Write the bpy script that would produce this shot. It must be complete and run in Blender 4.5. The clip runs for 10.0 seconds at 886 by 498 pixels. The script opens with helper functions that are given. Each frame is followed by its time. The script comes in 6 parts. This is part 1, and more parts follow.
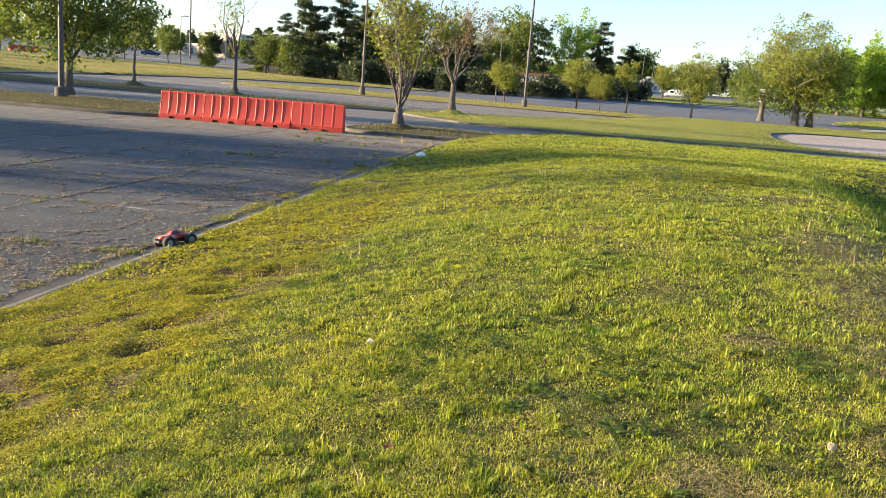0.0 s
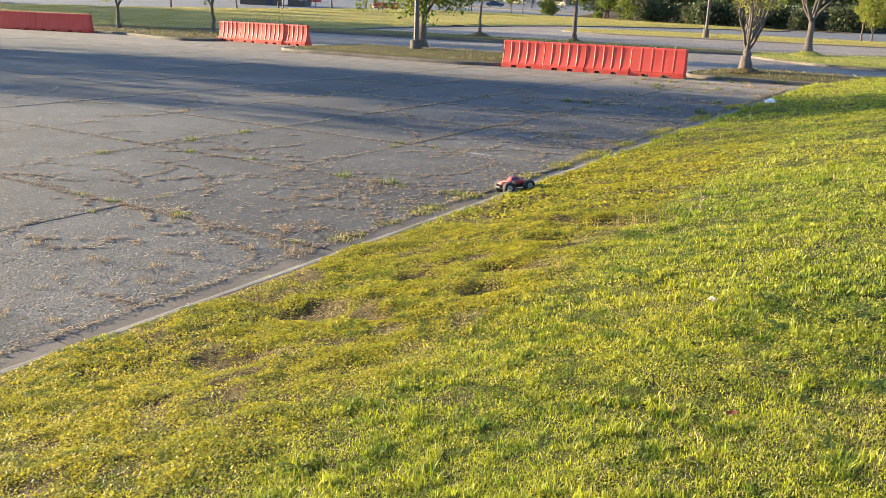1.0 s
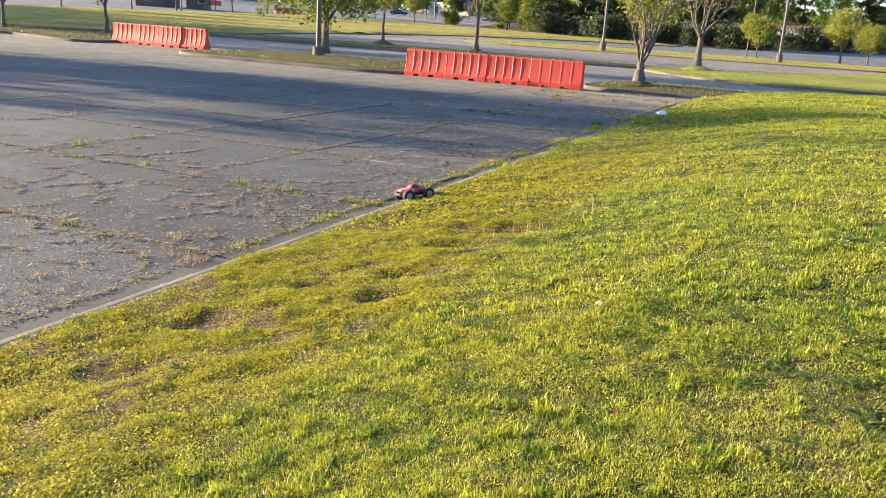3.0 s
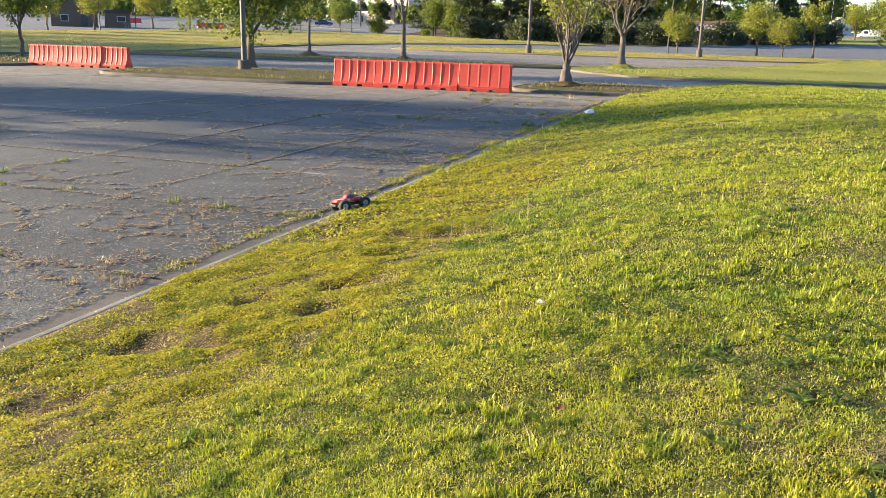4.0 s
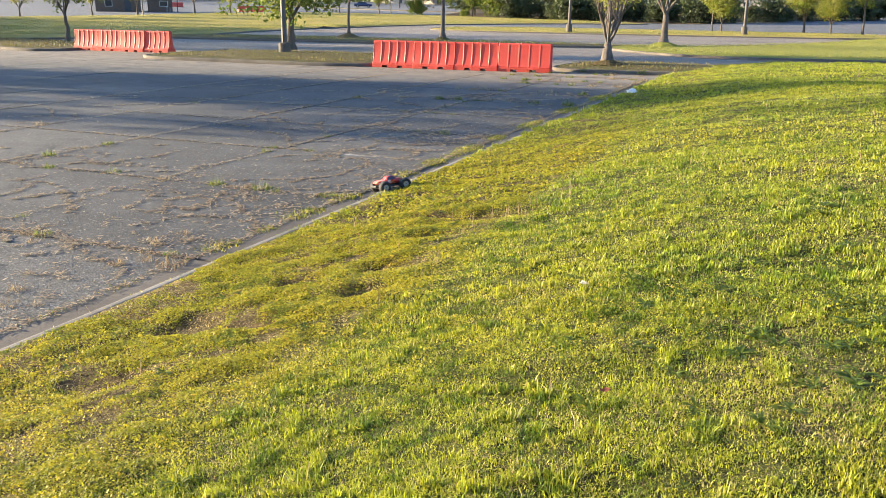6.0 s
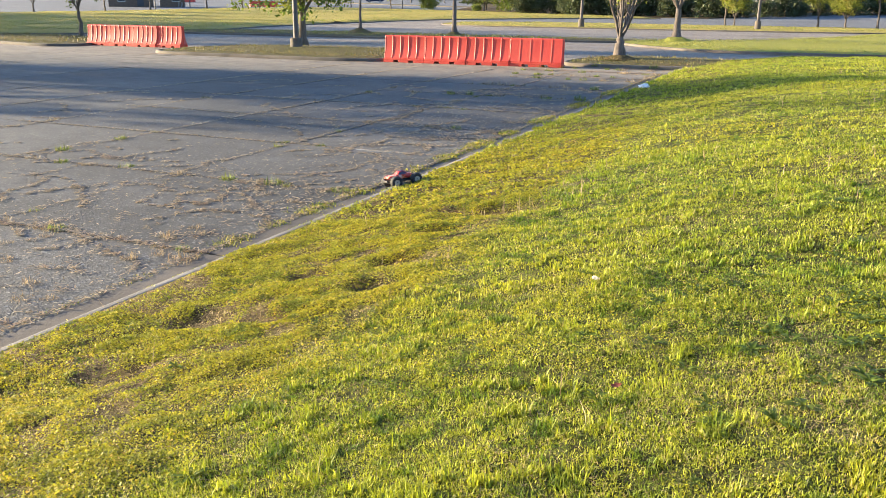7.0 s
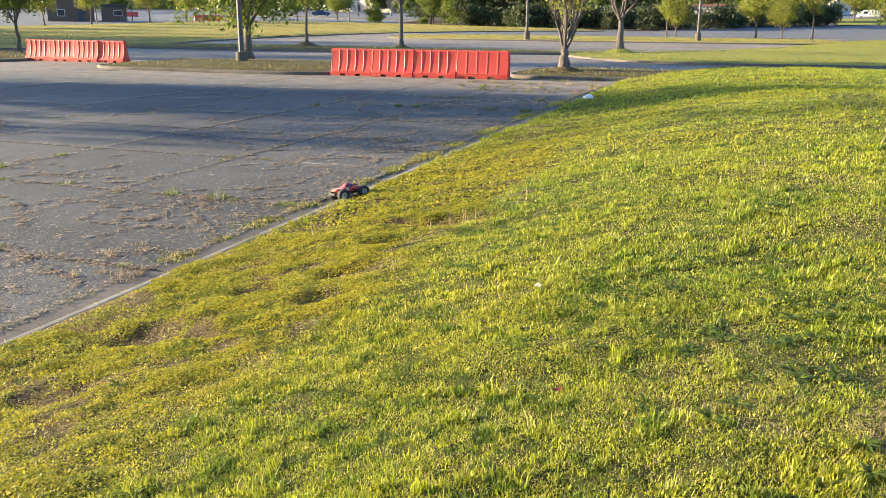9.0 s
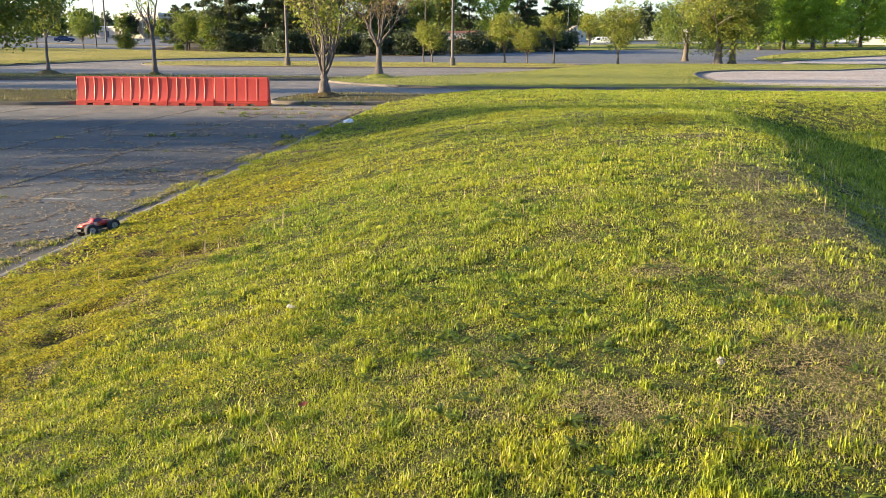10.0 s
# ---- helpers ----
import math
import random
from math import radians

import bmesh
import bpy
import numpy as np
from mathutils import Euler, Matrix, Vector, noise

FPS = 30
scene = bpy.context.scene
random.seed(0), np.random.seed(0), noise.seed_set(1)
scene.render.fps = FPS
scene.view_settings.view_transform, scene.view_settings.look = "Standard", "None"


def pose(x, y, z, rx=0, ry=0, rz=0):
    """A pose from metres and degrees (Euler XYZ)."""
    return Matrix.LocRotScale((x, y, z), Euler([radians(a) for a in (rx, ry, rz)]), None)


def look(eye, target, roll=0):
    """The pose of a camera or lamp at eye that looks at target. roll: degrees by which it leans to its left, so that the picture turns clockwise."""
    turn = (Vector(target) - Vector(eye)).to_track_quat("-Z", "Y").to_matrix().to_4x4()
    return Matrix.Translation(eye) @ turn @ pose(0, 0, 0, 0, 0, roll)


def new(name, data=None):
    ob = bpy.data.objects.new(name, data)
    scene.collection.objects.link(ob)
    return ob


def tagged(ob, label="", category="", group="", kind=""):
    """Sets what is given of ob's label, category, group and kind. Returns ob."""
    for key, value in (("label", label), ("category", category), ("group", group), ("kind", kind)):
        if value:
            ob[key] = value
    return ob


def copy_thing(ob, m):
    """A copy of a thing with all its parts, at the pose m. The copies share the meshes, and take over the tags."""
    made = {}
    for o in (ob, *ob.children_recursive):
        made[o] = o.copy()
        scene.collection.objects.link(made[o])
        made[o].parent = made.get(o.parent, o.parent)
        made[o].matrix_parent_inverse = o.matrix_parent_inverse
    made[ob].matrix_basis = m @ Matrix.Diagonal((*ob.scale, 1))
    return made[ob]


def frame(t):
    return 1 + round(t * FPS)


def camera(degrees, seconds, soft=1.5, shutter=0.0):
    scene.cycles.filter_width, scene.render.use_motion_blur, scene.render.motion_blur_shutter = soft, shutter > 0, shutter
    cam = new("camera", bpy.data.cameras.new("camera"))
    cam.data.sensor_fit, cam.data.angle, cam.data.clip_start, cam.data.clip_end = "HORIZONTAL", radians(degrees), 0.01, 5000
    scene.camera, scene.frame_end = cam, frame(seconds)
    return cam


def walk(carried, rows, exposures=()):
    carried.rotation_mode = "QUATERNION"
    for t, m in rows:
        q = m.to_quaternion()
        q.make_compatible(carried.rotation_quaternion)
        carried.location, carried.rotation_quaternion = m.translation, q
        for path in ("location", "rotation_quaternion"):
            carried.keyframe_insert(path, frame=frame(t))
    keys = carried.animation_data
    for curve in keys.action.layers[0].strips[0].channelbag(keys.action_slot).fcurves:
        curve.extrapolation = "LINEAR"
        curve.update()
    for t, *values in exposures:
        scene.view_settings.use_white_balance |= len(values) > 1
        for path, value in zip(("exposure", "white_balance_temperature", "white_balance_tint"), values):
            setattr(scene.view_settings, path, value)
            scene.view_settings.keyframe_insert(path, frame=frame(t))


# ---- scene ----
cam = camera(55.05, 10.0, soft=0.5)
PATH = [
    (0.0, pose(0.004, -0.022, 2.432, 78.59, -4.49, 9.76)),
    (0.3, pose(-0.015, -0.010, 2.427, 78.08, -5.15, 14.58)),
    (0.5, pose(-0.034, 0.008, 2.423, 77.20, -4.93, 18.46)),
    (0.7, pose(-0.046, 0.010, 2.417, 75.20, -3.25, 24.53)),
    (1.0, pose(-0.080, 0.020, 2.419, 73.88, -1.92, 31.72)),
    (1.5, pose(-0.066, 0.014, 2.425, 73.53, -2.35, 32.73)),
    (2.0, pose(-0.038, 0.003, 2.424, 73.71, -3.02, 29.45)),
    (2.5, pose(-0.026, 0.016, 2.426, 73.55, -3.54, 27.24)),
    (3.0, pose(-0.008, 0.014, 2.429, 74.69, -3.43, 25.48)),
    (4.3, pose(-0.008, 0.008, 2.424, 75.29, -1.05, 20.15)),
    (4.5, pose(-0.016, 0.017, 2.414, 75.15, -0.77, 20.45)),
    (5.0, pose(-0.027, 0.033, 2.412, 74.73, -0.68, 21.47)),
    (5.5, pose(-0.030, 0.027, 2.408, 74.44, -0.59, 22.26)),
    (6.0, pose(-0.033, 0.030, 2.411, 74.09, -0.56, 23.19)),
    (7.5, pose(-0.034, 0.030, 2.408, 73.71, -0.46, 23.97)),
    (8.0, pose(-0.023, 0.030, 2.413, 73.72, -0.52, 23.21)),
    (8.5, pose(-0.001, 0.029, 2.412, 73.86, -0.24, 22.11)),
    (9.0, pose(0.019, 0.015, 2.406, 74.61, -0.28, 20.50)),
    (9.3, pose(0.055, -0.039, 2.406, 75.47, -0.93, 14.12)),
    (9.5, pose(0.072, -0.040, 2.413, 75.61, -0.72, 9.95)),
    (9.7, pose(0.108, -0.038, 2.404, 75.94, -0.94, 7.92)),
    (10.0, pose(0.215, -0.079, 2.414, 76.33, -0.28, 5.02)),
]
walk(cam, PATH, exposures=[(0.0, 1.98), (0.5, 2.1), (1.0, 2.3), (2.0, 2.4), (4.5, 2.25), (6.0, 2.38), (7.5, 2.43), (9.0, 2.34), (9.5, 2.13), (10.0, 2.06)])

# ---- light: low morning sun from the far side of the car park ----
SUN_ELEVATION = radians(12.0)
SUN_BEARING = Vector((-0.985, -0.172, 0.0)).normalized()  # towards the sun, on the ground

world = bpy.data.worlds.new("world")
scene.world = world
world.use_nodes = True
wn = world.node_tree
wn.nodes.clear()
sky = wn.nodes.new("ShaderNodeTexSky")
sky.sky_type = "NISHITA"
sky.sun_disc = False
sky.sun_elevation = SUN_ELEVATION
sky.sun_rotation = math.atan2(SUN_BEARING.x, SUN_BEARING.y)
sky.air_density, sky.dust_density, sky.ozone_density = 1.0, 0.6, 3.0
sky_bg = wn.nodes.new("ShaderNodeBackground")
sky_bg.inputs["Strength"].default_value = 0.098
sky_out = wn.nodes.new("ShaderNodeOutputWorld")
balance = wn.nodes.new("ShaderNodeMix")
balance.data_type, balance.blend_type = "RGBA", "MULTIPLY"
balance.inputs[0].default_value = 1.0
balance.inputs[7].default_value = (0.95, 0.97, 1.10, 1.0)
wn.links.new(sky.outputs[0], balance.inputs[6])
wn.links.new(balance.outputs[2], sky_bg.inputs[0])
wn.links.new(sky_bg.outputs[0], sky_out.inputs[0])

sun_data = bpy.data.lights.new("sun", "SUN")
sun_data.energy, sun_data.angle, sun_data.color = 5.0, radians(0.5), (1.0, 0.83, 0.55)
sun = new("sun", sun_data)
sun_way = SUN_BEARING * math.cos(SUN_ELEVATION) + Vector((0, 0, math.sin(SUN_ELEVATION)))
sun.matrix_world = look(sun_way * 200, (0, 0, 0))


# ---- materials ----
class Nodes:
    """A small writer of node trees."""

    def __init__(self, name):
        self.mat = bpy.data.materials.new(name)
        self.mat.use_nodes = True
        self.tree = self.mat.node_tree
        self.tree.nodes.clear()
        self.out = self.tree.nodes.new("ShaderNodeOutputMaterial")

    def put(self, socket, value):
        if isinstance(value, bpy.types.NodeSocket):
            self.tree.links.new(value, socket)
        elif isinstance(value, tuple) and len(value) == 3 and socket.type == "RGBA":
            socket.default_value = (*value, 1.0)
        else:
            socket.default_value = value

    def node(self, kind, **sockets):
        n = self.tree.nodes.new(kind)
        for key, value in sockets.items():
            self.put(n.inputs[key.replace("_", " ")], value)
        return n

    def place(self, scale=(1, 1, 1)):
        g = self.tree.nodes.new("ShaderNodeNewGeometry")
        m = self.tree.nodes.new("ShaderNodeMapping")
        self.tree.links.new(g.outputs["Position"], m.inputs["Vector"])
        m.inputs["Scale"].default_value = scale
        return m.outputs[0]

    def local(self, scale=(1, 1, 1)):
        g = self.tree.nodes.new("ShaderNodeTexCoord")
        m = self.tree.nodes.new("ShaderNodeMapping")
        self.tree.links.new(g.outputs["Object"], m.inputs["Vector"])
        m.inputs["Scale"].default_value = scale
        return m.outputs[0]

    def noise(self, where, scale, detail=4.0, rough=0.6, distort=0.0):
        return self.node("ShaderNodeTexNoise", Vector=where, Scale=scale, Detail=detail, Roughness=rough, Distortion=distort).outputs["Fac"]

    def ramp(self, fac, *stops):
        n = self.tree.nodes.new("ShaderNodeValToRGB")
        self.put(n.inputs[0], fac)
        while len(n.color_ramp.elements) < len(stops):
            n.color_ramp.elements.new(0.5)
        for e, (p, col) in zip(n.color_ramp.elements, stops):
            e.position, e.color = p, (*col, 1.0) if isinstance(col, tuple) else (col, col, col, 1.0)
        return n.outputs[0]

    def mix(self, fac, a, b, how="MIX"):
        n = self.tree.nodes.new("ShaderNodeMix")
        n.data_type, n.blend_type = "RGBA", how
        self.put(n.inputs[0], fac)
        self.put(n.inputs[6], a)
        self.put(n.inputs[7], b)
        return n.outputs[2]

    def math(self, how, a, b=0.0):
        n = self.tree.nodes.new("ShaderNodeMath")
        n.operation = how
        self.put(n.inputs[0], a)
        self.put(n.inputs[1], b)
        return n.outputs[0]

    def bump(self, height, strength=0.4, distance=0.01):
        return self.node("ShaderNodeBump", Height=height, Strength=strength, Distance=distance).outputs[0]

    def surface(self, colour, rough=0.8, metal=0.0, normal=None, spec=0.5, **more):
        n = self.node("ShaderNodeBsdfPrincipled", Base_Color=colour, Roughness=rough, Metallic=metal)
        self.put(n.inputs["Specular IOR Level"], spec)
        if normal is not None:
            self.put(n.inputs["Normal"], normal)
        for key, value in more.items():
            self.put(n.inputs[key.replace("_", " ")], value)
        self.tree.links.new(n.outputs[0], self.out.inputs[0])
        return self.mat

    def leaf(self, colour, glow, share=0.45, rough=0.55, spec=0.3):
        """A thin leaf or blade: light comes back from it and also through it."""
        a = self.node("ShaderNodeBsdfPrincipled", Base_Color=colour, Roughness=rough)
        self.put(a.inputs["Specular IOR Level"], spec)
        b = self.node("ShaderNodeBsdfTranslucent", Color=glow)
        m = self.node("ShaderNodeMixShader", Fac=share)
        self.tree.links.new(a.outputs[0], m.inputs[1])
        self.tree.links.new(b.outputs[0], m.inputs[2])
        self.tree.links.new(m.outputs[0], self.out.inputs[0])
        return self.mat

    def island(self):
        return self.tree.nodes.new("ShaderNodeNewGeometry").outputs["Random Per Island"]

    def each(self):
        return self.tree.nodes.new("ShaderNodeObjectInfo").outputs["Random"]


def make_asphalt(name, dark, pale, patchy=0.5, cracks=True, dust=None):
    """Old paving: broad stains, streaks, bared stones, dirt and a web of cracks. dust: where along y pale silt has washed up."""
    n = Nodes(name)
    p = n.place()
    big = n.noise(p, 0.16, 5, 0.62)
    middle = n.noise(p, 1.4, 6, 0.72, 0.3)
    streak = n.noise(n.place((0.08, 0.5, 1)), 1.0, 4, 0.6, 0.4)
    grit = n.noise(p, 22, 4, 0.75)
    fine = n.noise(p, 75, 3, 0.7)
    stones = n.node("ShaderNodeTexVoronoi", Vector=p, Scale=48.0)
    base = n.mix(n.ramp(big, (0.3, 0.0), (0.72, 1.0)), dark, pale)
    base = n.mix(n.math("MULTIPLY", n.ramp(streak, (0.45, 0.0), (0.75, 1.0)), patchy), base, tuple(c * 1.3 for c in pale))
    base = n.mix(0.55, base, n.ramp(middle, (0.3, 0.45), (0.68, 1.25)), "MULTIPLY")
    base = n.mix(0.75, base, n.ramp(grit, (0.32, 0.3), (0.66, 1.3)), "MULTIPLY")
    base = n.mix(0.5, base, n.ramp(fine, (0.3, 0.3), (0.7, 1.15)), "MULTIPLY")
    speck = n.ramp(stones.outputs["Color"], (0.80, 0.0), (0.86, 1.0))
    base = n.mix(n.math("MULTIPLY", speck, 0.5), base, tuple(min(0.6, c * 2.2) for c in pale))
    base = n.mix(0.4, base, n.ramp(n.each(), (0.0, 0.65), (1.0, 1.12)), "MULTIPLY")
    if dust:
        north = n.math("ADD", n.node("ShaderNodeSeparateXYZ", Vector=p).outputs[1], n.math("MULTIPLY", n.noise(n.place((0.12, 0.6, 1)), 1.0, 4, 0.6), 5.0))
        silt = n.ramp(n.math("DIVIDE", n.math("SUBTRACT", north, dust[0] + 2.5), dust[1] - dust[0]), (0.0, 0.0), (1.0, 0.75))
        base = n.mix(n.math("MULTIPLY", silt, n.ramp(middle, (0.3, 0.3), (0.6, 1.0))), base, (0.25, 0.205, 0.155))
    height = n.math("ADD", n.math("MULTIPLY", grit, 1.4), n.math("ADD", stones.outputs["Distance"], n.math("MULTIPLY", middle, 0.6)))
    if cracks:
        wob = n.noise(p, 1.6, 4, 0.7)
        moved = n.tree.nodes.new("ShaderNodeVectorMath")
        n.tree.links.new(p, moved.inputs[0])
        n.tree.links.new(n.node("ShaderNodeCombineXYZ", X=wob, Y=n.noise(p, 2.3, 4, 0.7)).outputs[0], moved.inputs[1])
        for scale, width, share in ((0.7, 0.014, 0.45), (2.2, 0.02, 0.55)):
            web = n.tree.nodes.new("ShaderNodeTexVoronoi")
            web.feature = "DISTANCE_TO_EDGE"
            n.tree.links.new(moved.outputs[0], web.inputs["Vector"])
            web.inputs["Scale"].default_value = scale
            gap = n.ramp(web.outputs["Distance"], (0.0, 0.0), (width, 1.0))
            where = n.ramp(n.noise(p, 0.3 * scale, 2, 0.5), (share, 0.0), (share + 0.1, 1.0))
            line = n.math("MULTIPLY", n.math("SUBTRACT", 1.0, gap), where)
            base = n.mix(n.math("MULTIPLY", line, 0.5), base, (0.04, 0.032, 0.022))
            height = n.math("SUBTRACT", height, n.math("MULTIPLY", line, 2.5))
    return n.surface(base, n.ramp(fine, (0.3, 0.95), (0.8, 0.75)), 0.0, n.bump(height, 0.4, 0.010), 0.25)


def make_concrete(name, a, b):
    n = Nodes(name)
    p = n.place()
    stain = n.noise(p, 1.1, 6, 0.65)
    fine = n.noise(p, 45, 4, 0.7)
    base = n.mix(n.ramp(stain, (0.32, 0.0), (0.7, 1.0)), a, b)
    base = n.mix(0.45, base, n.ramp(fine, (0.3, 0.4), (0.65, 1.0)), "MULTIPLY")
    base = n.mix(0.3, base, n.ramp(n.each(), (0.0, 0.55), (1.0, 1.2)), "MULTIPLY")
    return n.surface(base, 0.9, 0.0, n.bump(fine, 0.5, 0.008), 0.3)


def make_soil(name, thatch=False):
    n = Nodes(name)
    p = n.place()
    big = n.noise(p, 0.9, 5, 0.6)
    fine = n.noise(p, 28, 5, 0.7)
    base = n.mix(n.ramp(big, (0.35, 0.0), (0.65, 1.0)), (0.070, 0.040, 0.019), (0.165, 0.10, 0.050))
    if thatch:
        east = n.math("ADD", n.node("ShaderNodeSeparateXYZ", Vector=p).outputs[0], n.math("MULTIPLY", n.noise(p, 1.2, 3, 0.6), 1.2))
        turf = n.ramp(n.math("MULTIPLY", n.math("ADD", east, 3.0), 0.5), (0.2, 0.3), (0.62, 1.0))
        base = n.mix(n.math("MULTIPLY", turf, 0.75), base, n.mix(n.ramp(n.noise(p, 5.0, 4, 0.7), (0.35, 0.0), (0.65, 1.0)), (0.12, 0.085, 0.035), (0.27, 0.20, 0.085)))
        moss = n.ramp(n.math("ADD", fine, n.math("MULTIPLY", big, 0.35)), (0.44, 0.0), (0.62, 0.85))
        base = n.mix(n.math("MULTIPLY", moss, turf), base, (0.062, 0.076, 0.012))
    clods = n.noise(p, 7, 5, 0.7)
    base = n.mix(0.9, base, n.ramp(clods, (0.38, 0.25), (0.62, 1.3)), "MULTIPLY")
    return n.surface(base, 0.95, 0.0, n.bump(n.math("ADD", clods, fine), 1.0, 0.05), 0.15)


def make_far_grass(name, a, b, c):
    n = Nodes(name)
    p = n.place()
    broad = n.noise(p, 0.12, 5, 0.65)
    tuft = n.noise(p, 3.5, 5, 0.7)
    fine = n.noise(p, 25, 4, 0.75)
    base = n.mix(n.ramp(broad, (0.3, 0.0), (0.7, 1.0)), a, b)
    base = n.mix(n.ramp(tuft, (0.5, 0.0), (0.72, 1.0)), base, c)
    base = n.mix(0.6, base, n.ramp(fine, (0.3, 0.35), (0.65, 1.1)), "MULTIPLY")
    return n.surface(base, 0.9, 0.0, n.bump(n.math("ADD", tuft, fine), 1.0, 0.06), 0.1)


def make_blades(name, tones, straw, share=0.5, deep=(0.075, 0.145, 0.014)):
    """Grass blades: tones vary blade by blade and in drifts over the ground."""
    n = Nodes(name)
    p = n.place()
    drift = n.noise(p, 0.55, 4, 0.6)
    one = n.island()
    col = n.mix(n.ramp(drift, (0.35, 0.0), (0.66, 1.0)), tones[0], tones[1])
    col = n.mix(n.math("MULTIPLY", one, 0.75), col, tones[2])
    dry = n.math("MULTIPLY", n.ramp(one, (0.86, 0.0), (0.93, 1.0)), n.ramp(n.noise(p, 1.7, 3, 0.6), (0.35, 0.2), (0.6, 1.0)))
    col = n.mix(dry, col, straw)
    col = n.mix(n.math("MULTIPLY", n.ramp(n.noise(p, 6.5, 3, 0.6), (0.49, 0.0), (0.59, 1.0)), n.ramp(n.noise(p, 0.9, 3, 0.6), (0.38, 0.3), (0.6, 0.95))), col, deep)
    other = n.math("FRACT", n.math("MULTIPLY", one, 17.3))
    col = n.mix(0.8, col, n.ramp(other, (0.0, 0.22), (0.6, 1.0), (1.0, 1.35)), "MULTIPLY")
    glow = n.mix(0.5, col, (1.25, 1.15, 0.6), "MULTIPLY")
    return n.leaf(col, glow, share)


def make_leaves(name, a, b, c, share=0.4):
    n = Nodes(name)
    one = n.island()
    col = n.mix(one, a, b)
    col = n.mix(n.ramp(n.noise(n.local(), 0.9, 3, 0.6), (0.45, 0.0), (0.7, 0.8)), col, c)
    return n.leaf(col, n.mix(0.6, col, (1.3, 1.2, 0.55), "MULTIPLY"), share)


def make_bark(name, a, b):
    n = Nodes(name)
    p = n.local((1, 1, 0.18))
    fine = n.noise(p, 16, 6, 0.7)
    moss = n.noise(n.local(), 1.3, 4, 0.6)
    base = n.mix(n.ramp(fine, (0.35, 0.0), (0.65, 1.0)), a, b)
    base = n.mix(n.ramp(moss, (0.5, 0.0), (0.75, 0.6)), base, tuple(c * 0.55 for c in a))
    return n.surface(base, 0.9, 0.0, n.bump(fine, 0.9, 0.03), 0.2)


def make_plain(name, colour, rough=0.5, metal=0.0, vary=0.25, scale=8.0, spec=0.5):
    n = Nodes(name)
    p = n.local()
    wear = n.noise(p, scale, 5, 0.65)
    fine = n.noise(p, scale * 9, 3, 0.7)
    base = n.mix(vary, colour, n.ramp(wear, (0.3, 0.35), (0.7, 1.15)), "MULTIPLY")
    return n.surface(base, n.ramp(fine, (0.2, max(0.0, rough - 0.12)), (0.8, min(1.0, rough + 0.12))), metal, n.bump(fine, 0.15, 0.004), spec)


def make_red_plastic():
    n = Nodes("faded red plastic")
    p = n.local()
    fade = n.noise(p, 1.2, 5, 0.65)
    grime = n.noise(n.local((1, 1, 0.25)), 4.0, 6, 0.7)
    base = n.mix(n.ramp(fade, (0.3, 0.0), (0.7, 1.0)), (0.46, 0.032, 0.018), (0.56, 0.062, 0.036))
    base = n.mix(0.22, base, n.ramp(n.each(), (0.0, 0.75), (1.0, 1.1)), "MULTIPLY")
    base = n.mix(n.ramp(grime, (0.55, 0.0), (0.8, 0.35)), base, (0.28, 0.09, 0.05))
    return n.surface(base, n.ramp(grime, (0.3, 0.42), (0.7, 0.62)), 0.0, n.bump(n.noise(p, 30, 3, 0.6), 0.12, 0.004), 0.4)


M_SLAB = make_asphalt("weathered grey paving", (0.069, 0.066, 0.059), (0.135, 0.126, 0.111), dust=(24.0, 30.0))
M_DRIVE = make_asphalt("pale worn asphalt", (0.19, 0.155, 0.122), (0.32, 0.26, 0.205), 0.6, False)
# Drive asphalt made paler and pinker: sunlight is put into this colour.
M_COVE_SUNLIT = make_asphalt("pinkish sun-bleached asphalt", (0.41, 0.32, 0.25), (0.56, 0.44, 0.345), 0.5, False)
M_ROAD = make_asphalt("blue grey asphalt", (0.13, 0.13, 0.135), (0.20, 0.20, 0.20), 0.3, False)
M_JOINT = make_soil("dirt in the joints")
M_SOIL = make_soil("soil and thatch", True)
M_GUTTER = make_concrete("stained gutter concrete", (0.085, 0.07, 0.056), (0.165, 0.138, 0.11))
M_KERB = make_concrete("kerb concrete", (0.16, 0.138, 0.11), (0.29, 0.255, 0.21))
M_LAWN = make_far_grass("mown lawn", (0.19, 0.205, 0.04), (0.29, 0.275, 0.05), (0.34, 0.27, 0.08))
M_DRY_LAWN = make_far_grass("dry yellow lawn", (0.26, 0.215, 0.052), (0.37, 0.29, 0.075), (0.41, 0.31, 0.11))
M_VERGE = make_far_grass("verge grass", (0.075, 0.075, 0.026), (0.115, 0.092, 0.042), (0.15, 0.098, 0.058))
M_PINE_STRAW = make_far_grass("leaf litter", (0.075, 0.05, 0.028), (0.12, 0.08, 0.04), (0.06, 0.07, 0.02))
M_BLADE = make_blades("grass blades", ((0.21, 0.27, 0.016), (0.385, 0.38, 0.022), (0.295, 0.335, 0.036)), (0.58, 0.47, 0.19), 0.42, (0.085, 0.15, 0.012))
M_CLOVER = make_blades("small yellow green leaves", ((0.36, 0.345, 0.02), (0.49, 0.415, 0.026), (0.27, 0.295, 0.025)), (0.52, 0.35, 0.07), 0.5, (0.18, 0.21, 0.022))
M_TURF = make_blades("mown turf", ((0.19, 0.205, 0.045), (0.30, 0.27, 0.06), (0.25, 0.235, 0.06)), (0.36, 0.30, 0.12), 0.4)
M_BROAD = make_blades("broad weed leaves", ((0.19, 0.28, 0.022), (0.27, 0.33, 0.028), (0.21, 0.29, 0.04)), (0.27, 0.32, 0.05), 0.4, (0.17, 0.27, 0.025))
